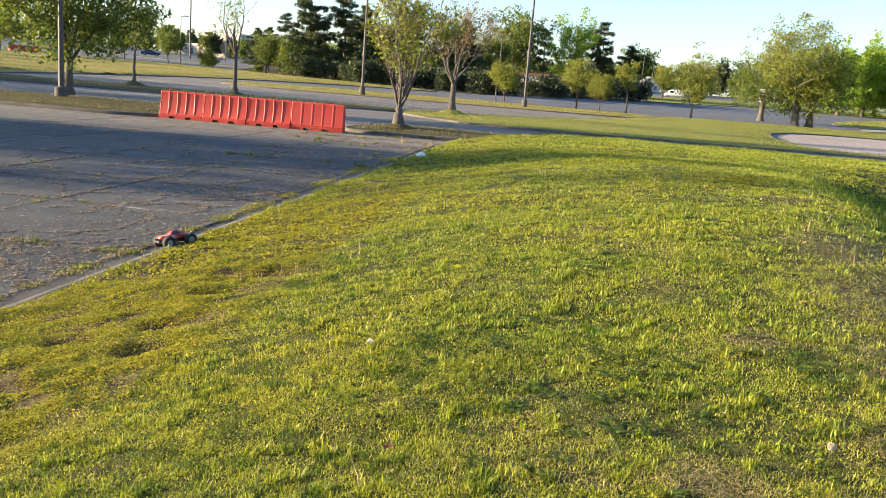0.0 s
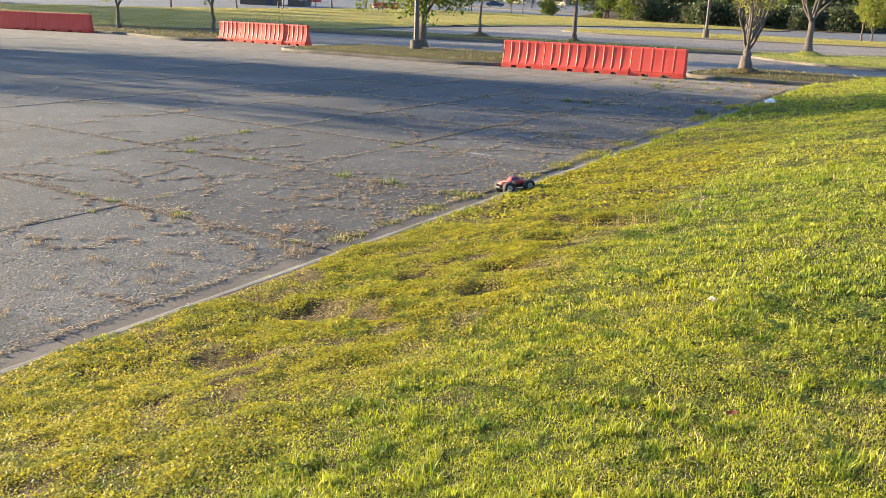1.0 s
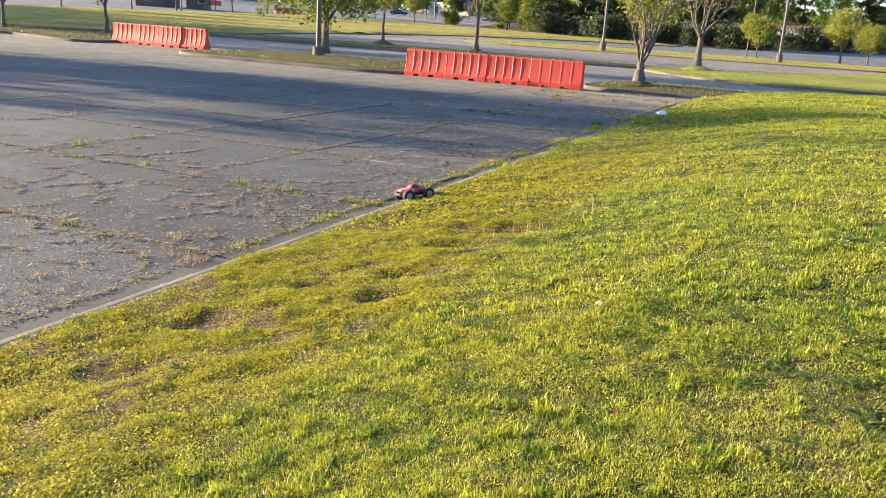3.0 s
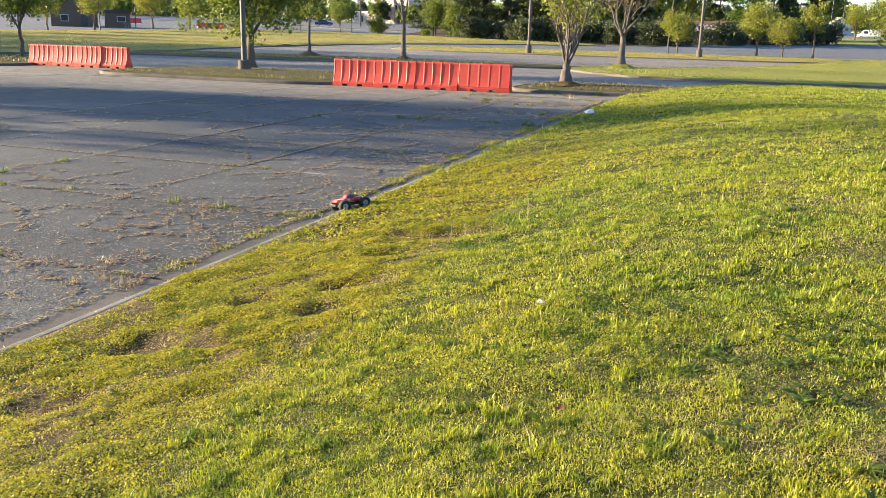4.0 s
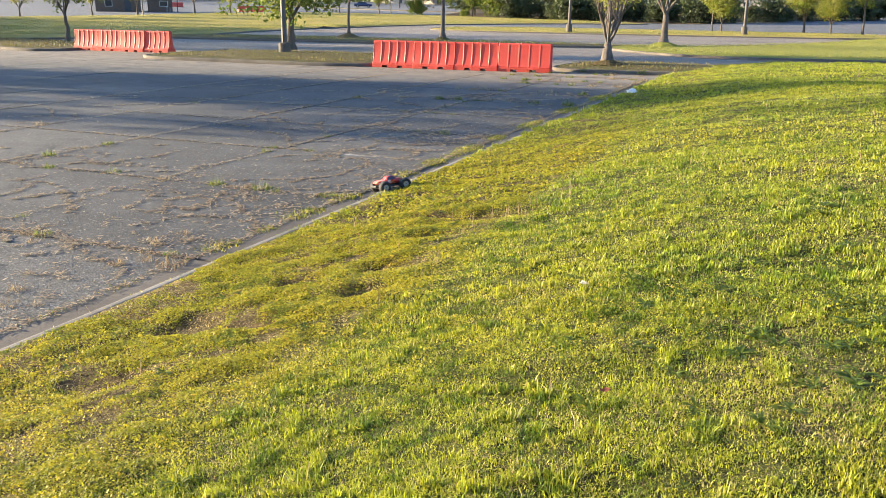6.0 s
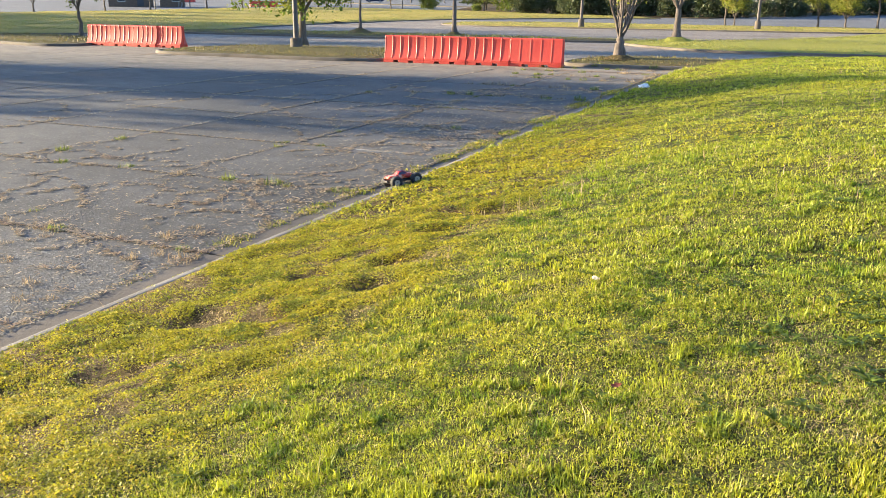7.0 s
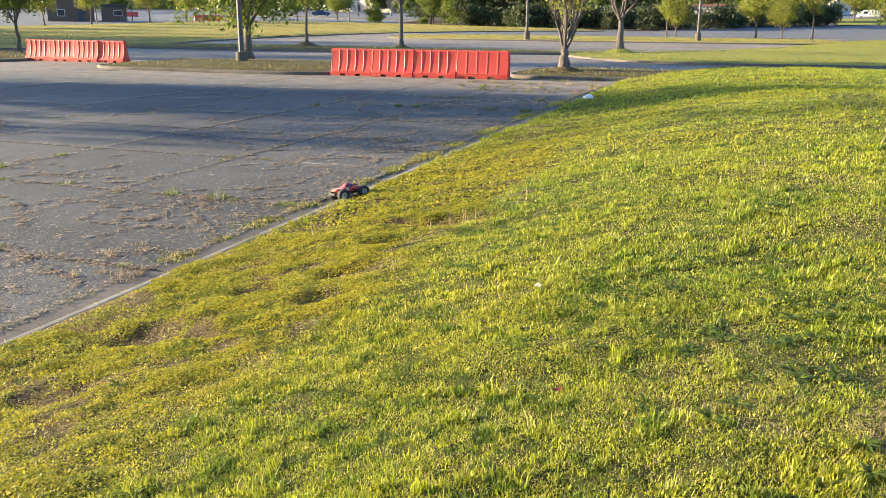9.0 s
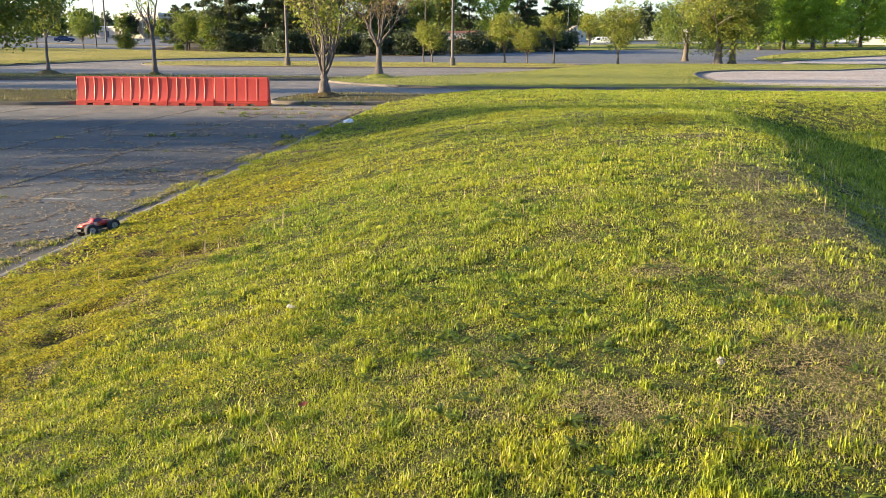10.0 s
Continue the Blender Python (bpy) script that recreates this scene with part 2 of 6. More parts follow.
M_WEED = make_blades("weeds", ((0.13, 0.20, 0.03), (0.20, 0.23, 0.04), (0.25, 0.25, 0.07)), (0.45, 0.33, 0.16), 0.45)
M_DRY = make_blades("dry weeds", ((0.36, 0.27, 0.16), (0.46, 0.35, 0.21), (0.30, 0.21, 0.12)), (0.55, 0.47, 0.31), 0.3, (0.30, 0.19, 0.10))
M_STRAW = make_blades("dead straw", ((0.42, 0.31, 0.13), (0.52, 0.39, 0.17), (0.29, 0.20, 0.09)), (0.56, 0.44, 0.22), 0.25, (0.26, 0.17, 0.08))
M_DIRT = make_concrete("dry brown dirt", (0.15, 0.098, 0.06), (0.27, 0.185, 0.12))
M_RED = make_red_plastic()
M_BARK_PALE = make_bark("pale grey bark", (0.065, 0.053, 0.046), (0.16, 0.13, 0.11))
M_BARK_DARK = make_bark("dark brown bark", (0.075, 0.058, 0.045), (0.15, 0.12, 0.095))
M_LEAF_GREEN = make_leaves("green leaves", (0.06, 0.11, 0.018), (0.13, 0.17, 0.03), (0.20, 0.19, 0.03))
M_LEAF_YELLOW = make_leaves("young yellow leaves", (0.13, 0.175, 0.02), (0.21, 0.225, 0.035), (0.25, 0.21, 0.055))
M_LEAF_BRIGHT = make_leaves("bright spring leaves", (0.18, 0.30, 0.02), (0.32, 0.40, 0.04), (0.12, 0.20, 0.025))
M_LEAF_DARK = make_leaves("dark evergreen needles", (0.035, 0.055, 0.022), (0.065, 0.085, 0.034), (0.085, 0.08, 0.045), 0.3)
M_LEAF_PINK = make_leaves("reddish buds and young leaves", (0.22, 0.15, 0.07), (0.28, 0.22, 0.06), (0.20, 0.12, 0.08))
M_STEEL = make_plain("weathered pole paint", (0.075, 0.06, 0.052), 0.55, 0.2, 0.35, 2.0)
M_DARK_STEEL = make_plain("dark pole paint", (0.045, 0.045, 0.05), 0.5, 0.2)


# ---- mesh helpers ----
from mathutils.geometry import delaunay_2d_cdt


def mesh_of(name, verts, faces, material, smooth=False):
    """A mesh from arrays: verts n x 3, faces m x k (k alike for all) or a list of such arrays."""
    verts = np.asarray(verts, dtype=np.float32)
    groups = faces if isinstance(faces, list) else [faces]
    groups = [np.asarray(g, dtype=np.int32) for g in groups if len(g)]
    me = bpy.data.meshes.new(name)
    me.vertices.add(len(verts))
    me.vertices.foreach_set("co", verts.ravel())
    loops = np.concatenate([g.ravel() for g in groups])
    sizes = np.concatenate([np.full(len(g), g.shape[1], dtype=np.int32) for g in groups])
    me.loops.add(len(loops))
    me.loops.foreach_set("vertex_index", loops)
    me.polygons.add(len(sizes))
    starts = np.concatenate([[0], np.cumsum(sizes)[:-1]]).astype(np.int32)
    me.polygons.foreach_set("loop_start", starts)
    if smooth:
        me.polygons.foreach_set("use_smooth", np.ones(len(sizes), dtype=bool))
    me.update(calc_edges=True)
    if material is not None:
        me.materials.append(material)
    return me


def bm_mesh(name, bm, material, smooth=False):
    me = bpy.data.meshes.new(name)
    bmesh.ops.recalc_face_normals(bm, faces=bm.faces)
    bm.to_mesh(me)
    bm.free()
    me.materials.append(material)
    for f in me.polygons:
        f.use_smooth = smooth
    return me


def part(name, data, parent, label="", m=None):
    ob = new(name, data)
    ob.parent = parent
    if m is not None:
        ob.matrix_basis = m
    if label:
        tagged(ob, label)
    return ob


def box(bm, x0, x1, y0, y1, z0, z1, bevel=0.0, m=None):
    r = bmesh.ops.create_cube(bm, size=1.0)
    vs = r["verts"]
    bmesh.ops.scale(bm, vec=(x1 - x0, y1 - y0, z1 - z0), verts=vs)
    bmesh.ops.translate(bm, vec=((x0 + x1) / 2, (y0 + y1) / 2, (z0 + z1) / 2), verts=vs)
    if bevel:
        es = list({e for v in vs for e in v.link_edges})
        vs = list({v for f in bmesh.ops.bevel(bm, geom=es, offset=bevel, segments=2, affect="EDGES", profile=0.6)["faces"] for v in f.verts} | {v for v in vs if v.is_valid})
    if m is not None:
        bmesh.ops.transform(bm, matrix=m, verts=vs)
    return vs


def rod(bm, a, b, r0, r1=None, sides=10):
    a, b = Vector(a), Vector(b)
    r1 = r0 if r1 is None else r1
    vs = bmesh.ops.create_cone(bm, cap_ends=True, segments=sides, radius1=r0, radius2=r1, depth=(b - a).length)["verts"]
    m = Matrix.Translation((a + b) / 2) @ (b - a).to_track_quat("Z", "Y").to_matrix().to_4x4()
    bmesh.ops.transform(bm, matrix=m, verts=vs)
    return vs


def lattice(x, y, seed):
    """Random values at whole-number places, the same each time."""
    h = np.sin(x * 127.1 + y * 311.7 + seed * 74.7) * 43758.5453
    return h - np.floor(h)


def value_noise(x, y, scale, seed=0):
    x, y = np.asarray(x) * scale, np.asarray(y) * scale
    ix, iy = np.floor(x), np.floor(y)
    fx, fy = x - ix, y - iy
    fx, fy = fx * fx * (3 - 2 * fx), fy * fy * (3 - 2 * fy)
    a, b = lattice(ix, iy, seed), lattice(ix + 1, iy, seed)
    c, d = lattice(ix, iy + 1, seed), lattice(ix + 1, iy + 1, seed)
    return (a * (1 - fx) + b * fx) * (1 - fy) + (c * (1 - fx) + d * fx) * fy


def fbm(x, y, scale, seed=0, octaves=3):
    total, amp, norm = 0.0, 1.0, 0.0
    for k in range(octaves):
        total = total + amp * value_noise(x, y, scale * 2 ** k, seed + k * 17)
        norm += amp
        amp *= 0.5
    return total / norm


def step(a, b, v):
    t = np.clip((np.asarray(v, dtype=float) - a) / (b - a), 0, 1)
    return t * t * (3 - 2 * t)


# ---- the lie of the land ----
KERB_X = -4.95        # inner edge of the kerb beside the grass bank
GUTTER_X = -5.40
LOT_END = 30.45
BANK_END = 38.5


PITS = ((-3.86, 4.48, 0.26, 0.19, 0.065), (-2.74, 7.65, 0.44, 0.22, 0.08), (-3.39, 7.8, 0.26, 0.17, 0.05), (-2.95, 5.78, 0.34, 0.18, 0.065), (-3.57, 5.5, 0.24, 0.17, 0.06),
        (-2.8, 5.1, 0.24, 0.15, 0.07), (-3.28, 4.47, 0.2, 0.14, 0.05), (-3.04, 6.82, 0.26, 0.18, 0.06), (-3.7, 3.5, 0.24, 0.24, 0.05))  # worn hollows: place, half widths, depth


def bank(x, y):
    """Height of the grass bank beside the car park, with the ditch behind it."""
    x, y = np.asarray(x, dtype=float), np.asarray(y, dtype=float)
    slope = np.interp(x, [-4.95, -4.2, -3.2, -1.1, 0.0, 1.05, 2.4, 60.0], [0.082, 0.17, 0.37, 0.82, 0.98, 1.10, 1.15, 1.15])
    crest = np.interp(y, [-10.0, 2.0, 6.0, 12.0, 19.0, 26.0], [2.4, 2.4, 2.6, 3.6, 4.5, 5.2])
    past = x - crest
    ditch = np.interp(past, [-0.6, 0.0, 0.7, 1.6, 3.0, 4.6, 7.4, 9.5, 60.0], [0.0, 0.05, 0.27, 0.64, 1.12, 1.27, 1.17, 0.72, 0.72])
    plain = np.interp(x, [-4.95, -3.6, -1.5, 1.5, 60.0], [0.082, 0.22, 0.47, 0.60, 0.56])
    far = step(13.0, 29.0, y)
    z = slope * (1 - far) + plain * far - ditch * (1 - step(21.0, 30.0, y + 0.35 * np.clip(5.0 - past, 0, 5)))
    z = np.maximum(z, -0.3)
    z = z * (1 - 0.1 * step(30, 36.0, y)) * (1 - step(36.2, 39.4, y)) - 0.07 * step(37, 39.5, y)
    bumpy = (fbm(x, y, 0.55, 3) - 0.5) * 0.10 + (fbm(x, y, 2.2, 9) - 0.5) * 0.055
    pits = 0.0
    for px, py, rx, ry, depth in PITS:
        pits = pits + depth * np.exp(-(((x - px) / rx) ** 2 + ((y - py) / ry) ** 2) ** 2)
    return z + (bumpy - pits) * step(-4.9, -4.2, x)


def in_bank(x, y):
    return (x > KERB_X) & (y < BANK_END)


def rise(x, y):
    """The land climbs gently beyond the parking rows."""
    return 0.016 * np.clip(np.hypot(x, y) - 105.0, 0.0, 250.0)


def land(x, y):
    low = -0.07 + rise(x, y) - 0.12 * step(100, 110, np.hypot(x, y))
    return np.where((x >= KERB_X - 0.001) & (y < 39.6) & (x < 75) & (y > -45), bank(x, y), low)


def graded(stops):
    """Grid lines: from, to and spacing, one stretch after another."""
    out = []
    for a, b, d in stops:
        out.extend(np.arange(a, b - 1e-6, d))
    return np.array(out + [stops[-1][1]])


def build_ground():
    xs = graded([(-3000, -600, 400), (-600, -100, 60), (-100, -6, 9.4), (-6.0, KERB_X - 0.01, KERB_X - 0.01 + 6.0), (KERB_X - 0.01, KERB_X, 0.01), (KERB_X, 8, 0.16), (8, 24, 0.5), (24, 75, 5), (75, 75.01, 0.01), (75.01, 600, 60), (600, 3000, 400)])
    ys = graded([(-3000, -600, 400), (-600, -45, 60), (-45, -2, 4.3), (-2, 16, 0.16), (16, 42, 0.4), (42, 100, 8), (100, 700, 60), (700, 3400, 450)])
    gx, gy = np.meshgrid(xs, ys)
    v = np.stack([gx, gy, land(gx, gy)], -1).reshape(-1, 3)
    nx, ny = len(xs), len(ys)
    i = (np.arange(ny - 1)[:, None] * nx + np.arange(nx - 1)[None, :]).ravel()
    f = np.stack([i, i + 1, i + nx + 1, i + nx], -1)
    return tagged(new("ground", mesh_of("ground", v, f, M_SOIL, True)), "brown soil and thatch under rough grass, banked beside the car park", "ground", kind="structure")


def sheet(name, outline, z, material, label, category, depth=0.0, spacing=0.0):
    """Paving or litter laid over the land with the given outline."""
    pts = [Vector(p) for p in outline]
    if spacing:
        dense = []
        for a, b in zip(pts, pts[1:] + pts[:1]):
            n = max(1, int((b - a).length / spacing))
            dense += [a.lerp(b, k / n) for k in range(n)]
        pts = dense
    n = len(pts)
    inner = []
    if spacing:
        xs, ys = [p.x for p in pts], [p.y for p in pts]
        gx, gy = np.meshgrid(np.arange(min(xs), max(xs), spacing), np.arange(min(ys), max(ys), spacing))
        inner = [Vector(p) for p in zip(gx.ravel(), gy.ravel())]
    verts, _, faces, *_ = delaunay_2d_cdt(pts + inner, [(i, (i + 1) % n) for i in range(n)], [], 1, 0.01)
    v = [(p.x, p.y, z + float(rise(p.x, p.y))) for p in verts]
    me = mesh_of(name, v, np.array([f if (verts[f[1]] - verts[f[0]]).cross(verts[f[2]] - verts[f[0]]) > 0 else f[::-1] for f in faces]), material)
    ob = new(name, me)
    return tagged(ob, label, category, kind="structure")


def smooth_loop(points, steps=6):
    """A closed outline rounded through its corner points."""
    out, n = [], len(points)
    for i in range(n):
        p0, p1, p2, p3 = (Vector(points[(i + k) % n]) for k in (-1, 0, 1, 2))
        for s in range(steps):
            t = s / steps
            out.append(tuple(0.5 * ((2 * p1) + (p2 - p0) * t + (2 * p0 - 5 * p1 + 4 * p2 - p3) * t * t + (3 * p1 - p0 - 3 * p2 + p3) * t ** 3)))
    return out


def kerb_ring(name, outline, width, z0, z1, material, parent=None, label=""):
    """A kerb of that width round an outline, as one mesh."""
    n = len(outline)
    v, f = [], []
    for i in range(n):
        p, a, b = Vector(outline[i]), Vector(outline[i - 1]), Vector(outline[(i + 1) % n])
        d = (b - a).normalized()
        out = Vector((d.y, -d.x)) * width
        q = p + out
        up = float(rise(p.x, p.y))
        v += [(p.x, p.y, up + z0), (p.x, p.y, up + z1), (q.x - out.x * 0.12, q.y - out.y * 0.12, up + z1), (q.x, q.y, up + z1 - 0.025), (q.x, q.y, up + z0)]
    for i in range(n):
        a, b = i * 5, ((i + 1) % n) * 5
        for k in range(4):
            f.append((a + k, b + k, b + k + 1, a + k + 1))
    ob = new(name, mesh_of(name, v, np.array(f), material))
    if parent is not None:
        ob.parent = parent
    return ob


def grass_island(name, points, z, material, label, rounded=True, mound=0.0, steps=6, spacing=3.0):
    """A kerbed island of grass on the paving, gently domed."""
    outline = smooth_loop(points, steps) if rounded else points
    area = sum(outline[i - 1][0] * outline[i][1] - outline[i][0] * outline[i - 1][1] for i in range(len(outline)))
    if area < 0:
        outline = outline[::-1]
    pts = [Vector(p) for p in outline]
    n = len(pts)
    gx, gy = np.meshgrid(np.arange(min(p.x for p in pts), max(p.x for p in pts), spacing), np.arange(min(p.y for p in pts), max(p.y for p in pts), spacing))
    inner = [Vector(p) for p in zip(gx.ravel(), gy.ravel())]
    verts, _, faces, *_ = delaunay_2d_cdt(pts + inner, [(i, (i + 1) % n) for i in range(n)], [], 1, 0.01)
    edge = np.array([tuple(p) for p in pts])
    v = []
    for p in verts:
        near = float(np.min(np.hypot(edge[:, 0] - p.x, edge[:, 1] - p.y)))
        k = min(1.0, near / 3.5)
        v.append((p.x, p.y, z + mound * k * (2 - k) + 0.05 * noise.noise((p.x * 0.4, p.y * 0.4, 0)) * k + float(rise(p.x, p.y))))
    tris = [f if (verts[f[1]] - verts[f[0]]).cross(verts[f[2]] - verts[f[0]]) > 0 else f[::-1] for f in faces]
    ob = tagged(new(name, mesh_of(name, v, np.array(tris), material, True)), label, "traffic island", kind="structure")
    kerb_ring("kerb", outline, 0.16, -0.06, z + 0.012, M_GUTTER, ob)
    return ob


def earth_mound(x, y, radius, height, material, z=0.1):
    """A hump of earth and grass heaped round a trunk."""
    v, f, n = [], [], 24
    for r, h in ((1.0, -0.05), (0.85, 0.12), (0.65, 0.38), (0.42, 0.75), (0.2, 0.97)):
        for k in range(n):
            a = 2 * math.pi * k / n
            w = radius * r * (1 + 0.22 * noise.noise((math.cos(a) * 1.3 + x, math.sin(a) * 1.3 + y, r)))
            v.append((x + w * math.cos(a), y + w * math.sin(a), z + height * h + 0.04 * noise.noise((math.cos(a) * 3 * r + x, math.sin(a) * 3 * r, y)) * (r < 1)))
    v.append((x, y, z + height))
    for r in range(4):
        for k in range(n):
            j = (k + 1) % n
            f.append((r * n + k, r * n + j, (r + 1) * n + j, (r + 1) * n + k))
    tri = [(4 * n + k, 4 * n + (k + 1) % n, len(v) - 1) for k in range(n)]
    return tagged(new("earth_mound", mesh_of("earth_mound", v, [np.array(f), np.array(tri)], material, True)), "low hump of earth and grass heaped round a tree trunk", "mound", kind="structure")


build_ground()


# ---- paving ----
def build_paving():
    """The cracked car park slab by slab, and the drives and lots behind it."""
    lot = sheet("car_park", [(-76.0, -40.0), (GUTTER_X, -40.0), (GUTTER_X, 31.3), (-76.0, 31.3)], -0.012, M_JOINT,
                "wide weathered grey car park of square slabs with weeds in the joints", "car park")
    bm = bmesh.new()
    box(bm, 0, 2.989, 0, 2.989, -0.03, 0.0, 0.004)
    slab = bm_mesh("slab", bm, M_SLAB)
    for i in range(20):
        for j in range(13):
            ob = new("slab", slab)
            ob.parent = lot
            ob.matrix_basis = pose(GUTTER_X - 3 * (i + 1) + 0.02, LOT_END - 3 * (j + 1) + 0.02, random.uniform(-0.004, 0.003), random.uniform(-0.08, 0.08), random.uniform(-0.08, 0.08), 0)
    apron = [(-76, 30.47), (GUTTER_X, 30.47), (GUTTER_X + 0.3, 33.2), (-9.0, 33.2), (-9.6, 39), (-16.8, 39), (-17.2, 31.5), (-29, 31.2), (-30, 38), (-36.5, 38), (-37, 32), (-76, 32)]
    sheet("pavement_apron", apron, 0.0, M_SLAB, "strip of worn paving along the end of the car park", "paving")
    sheet("road_drive", [(-75, 32.1), (-37, 32.1), (-29.5, 31.3), (-17, 31.6), (-9.3, 33.3), (-3.4, 33.3), (-3.0, 39.0), (60, 39.6), (60, 112), (-10, 104), (-75, 104)], -0.006, M_DRIVE,
          "pale worn asphalt drive and empty parking rows", "road", spacing=6.0)
    sheet("road_far", [(-150, 60), (-75.02, 60), (-75.02, 104.02), (-10, 104.02), (60, 112.02), (150, 150), (200, 300), (-60, 300), (-250, 360), (-250, 120)], -0.014, M_ROAD,
          "blue grey asphalt of a broad road behind the parking rows", "road", spacing=6.0)
    kerbs = tagged(new("kerb", None), "stained concrete kerb and gutter beside the grass bank", "kerb", kind="structure")
    bm = bmesh.new()
    for x0, x1, z in ((GUTTER_X + 0.004, -5.045, -0.004),):
        box(bm, x0, x1, 0.008, 2.992, -0.12, z, 0.01)
    gutter = bm_mesh("gutter", bm, M_GUTTER)
    bm = bmesh.new()
    box(bm, -5.04, KERB_X, 0.006, 2.994, -0.12, 0.085, 0.022)
    edge = bm_mesh("kerb_stone", bm, M_KERB)
    for j in range(-9, 10):
        for me in (gutter, edge):
            ob = new(me.name, me)
            ob.parent = kerbs
            ob.matrix_basis = pose(random.uniform(-0.006, 0.006), 3.45 + 3 * j, random.uniform(-0.006, 0.006), 0, 0, random.uniform(-0.1, 0.1))
    stripe = sheet("parking_stripe", [(-7.35, 12.42), (-5.5, 12.38), (-5.5, 12.46), (-7.35, 12.50)], 0.006, make_plain("worn white paint", (0.40, 0.38, 0.345), 0.85, 0, 0.8, 9), "worn white painted parking line", "road marking")


build_paving()
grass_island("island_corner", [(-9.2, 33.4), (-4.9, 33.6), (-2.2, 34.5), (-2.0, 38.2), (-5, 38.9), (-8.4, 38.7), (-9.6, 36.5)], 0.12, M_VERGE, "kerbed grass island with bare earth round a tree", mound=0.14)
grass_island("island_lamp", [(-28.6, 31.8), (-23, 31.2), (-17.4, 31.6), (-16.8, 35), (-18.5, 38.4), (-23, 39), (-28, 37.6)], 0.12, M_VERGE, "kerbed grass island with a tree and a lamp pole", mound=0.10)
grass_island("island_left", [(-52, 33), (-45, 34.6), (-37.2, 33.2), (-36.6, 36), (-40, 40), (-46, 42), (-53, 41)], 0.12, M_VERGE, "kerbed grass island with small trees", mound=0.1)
grass_island("island_right", [(-11.6, 53), (-8, 48.5), (-3.9, 46.6), (4.4, 47.2), (10.7, 48.0), (20, 48.6), (34, 48.6), (34, 49.4), (20, 50.0), (13.5, 51.5), (12.6, 58), (13.6, 68), (16, 76), (21, 81), (30, 84), (42, 100), (36, 104), (10, 98), (6, 88), (0, 70), (-6, 60), (-11.6, 57.6)], 0.1, M_LAWN, "large mown grass island between the drives", mound=0.12, steps=4)
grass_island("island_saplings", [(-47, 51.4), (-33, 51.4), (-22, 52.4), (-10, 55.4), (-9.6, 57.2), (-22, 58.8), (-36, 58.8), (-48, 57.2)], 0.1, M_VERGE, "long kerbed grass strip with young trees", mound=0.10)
grass_island("island_poles", [(-36, 84), (-22, 82.5), (-2, 83.5), (5, 86), (6, 97), (-8, 99.5), (-32, 101), (-40, 94)], 0.1, M_DRY_LAWN, "grass strip with tall lamp poles", mound=0.1)
grass_island("island_lawn", [(-130, 36), (-80, 38), (-54, 40.5), (-45.2, 52), (-47.5, 66), (-49, 80), (-47, 100), (-34, 116), (-22, 123), (-36, 128.5), (-60, 138), (-85, 140), (-94, 122), (-95, 98), (-105, 70)], 0.1, M_DRY_LAWN, "broad mown lawn turning yellow in the sun", mound=0.2, steps=4)
grass_island("island_verge", [(33, 114), (44, 126), (56, 138), (90, 160), (92, 176), (60, 164), (46, 150), (34, 128)], 0.1, M_LAWN, "grass verge at the end of the sunlit parking area", mound=0.1)
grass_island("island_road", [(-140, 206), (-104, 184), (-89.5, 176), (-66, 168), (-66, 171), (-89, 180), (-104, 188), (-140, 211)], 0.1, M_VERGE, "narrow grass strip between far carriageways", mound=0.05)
sheet("ground_verge", [(10, 164), (34, 186.3), (60, 178.3), (112, 186), (150, 250), (90, 240), (30, 236), (14, 220)], 0.09, M_LAWN, "rough grass beyond the road", "verge", spacing=8.0)
sheet("ground_wood", [(-62, 143), (-50, 133.5), (-36, 128.5), (-16, 127.5), (-9, 146), (8.6, 163), (12, 240), (0, 330), (-100, 330), (-90, 230), (-70, 172)], 0.06, M_PINE_STRAW, "brown leaf litter under the wood", "woodland floor", spacing=8.0)
sheet("pavement_cove", [(13.6, 50.2), (60, 49.5), (110, 80), (120, 150), (56, 137), (33.4, 113), (24, 85.5), (17, 77), (14.4, 68), (13.4, 58)], 0.006, M_COVE_SUNLIT, "pale sunlit parking area beyond the bank", "paving", spacing=6.0)
def ragged(x0, y0, x1, y1, wide, seed, steps=26):
    """The outline of an uneven strip of dirt from one place to another."""
    rng = random.Random(seed)
    a, b = Vector((x0, y0)), Vector((x1, y1))
    side = Vector((-(b - a).y, (b - a).x)).normalized() * wide / 2
    near = [a.lerp(b, k / steps) - side * rng.uniform(0.4, 1.2) for k in range(steps + 1)]
    far = [a.lerp(b, k / steps) + side * rng.uniform(0.4, 1.2) for k in range(steps + 1)]
    return [tuple(p) for p in near + far[::-1]]


for k, (x0, y0, x1, y1, wide) in enumerate(((-6.5, 46.9, -3.6, 45.75, 0.9), (-3.6, 45.9, 1.0, 46.0, 1.1), (1.0, 45.3, 9.0, 45.7, 3.6), (9.0, 45.7, 33, 46.2, 4.6), (-9.4, 32.75, -4.4, 33.0, 0.5), (-10.4, 30.9, -5.4, 31.1, 0.35), (-9.8, 28.4, -5.5, 28.5, 0.22),
                                            (-28.5, 31.05, -17.3, 31.3, 0.5), (-17, 33.2, -9.6, 33.4, 0.6), (-46, 73, -46, 99, 0.6))):
    sheet("ground_dirt", ragged(x0, y0, x1, y1, wide, 40 + k), 0.008 + 0.0005 * k, M_DIRT, "ragged strip of brown dirt and leaves along a kerb", "dirt")
earth_mound(-7.85, 35.4, 0.75, 0.20, M_SOIL, 0.22)
earth_mound(-8.7, 54.7, 1.3, 0.34, M_LAWN, 0.14)
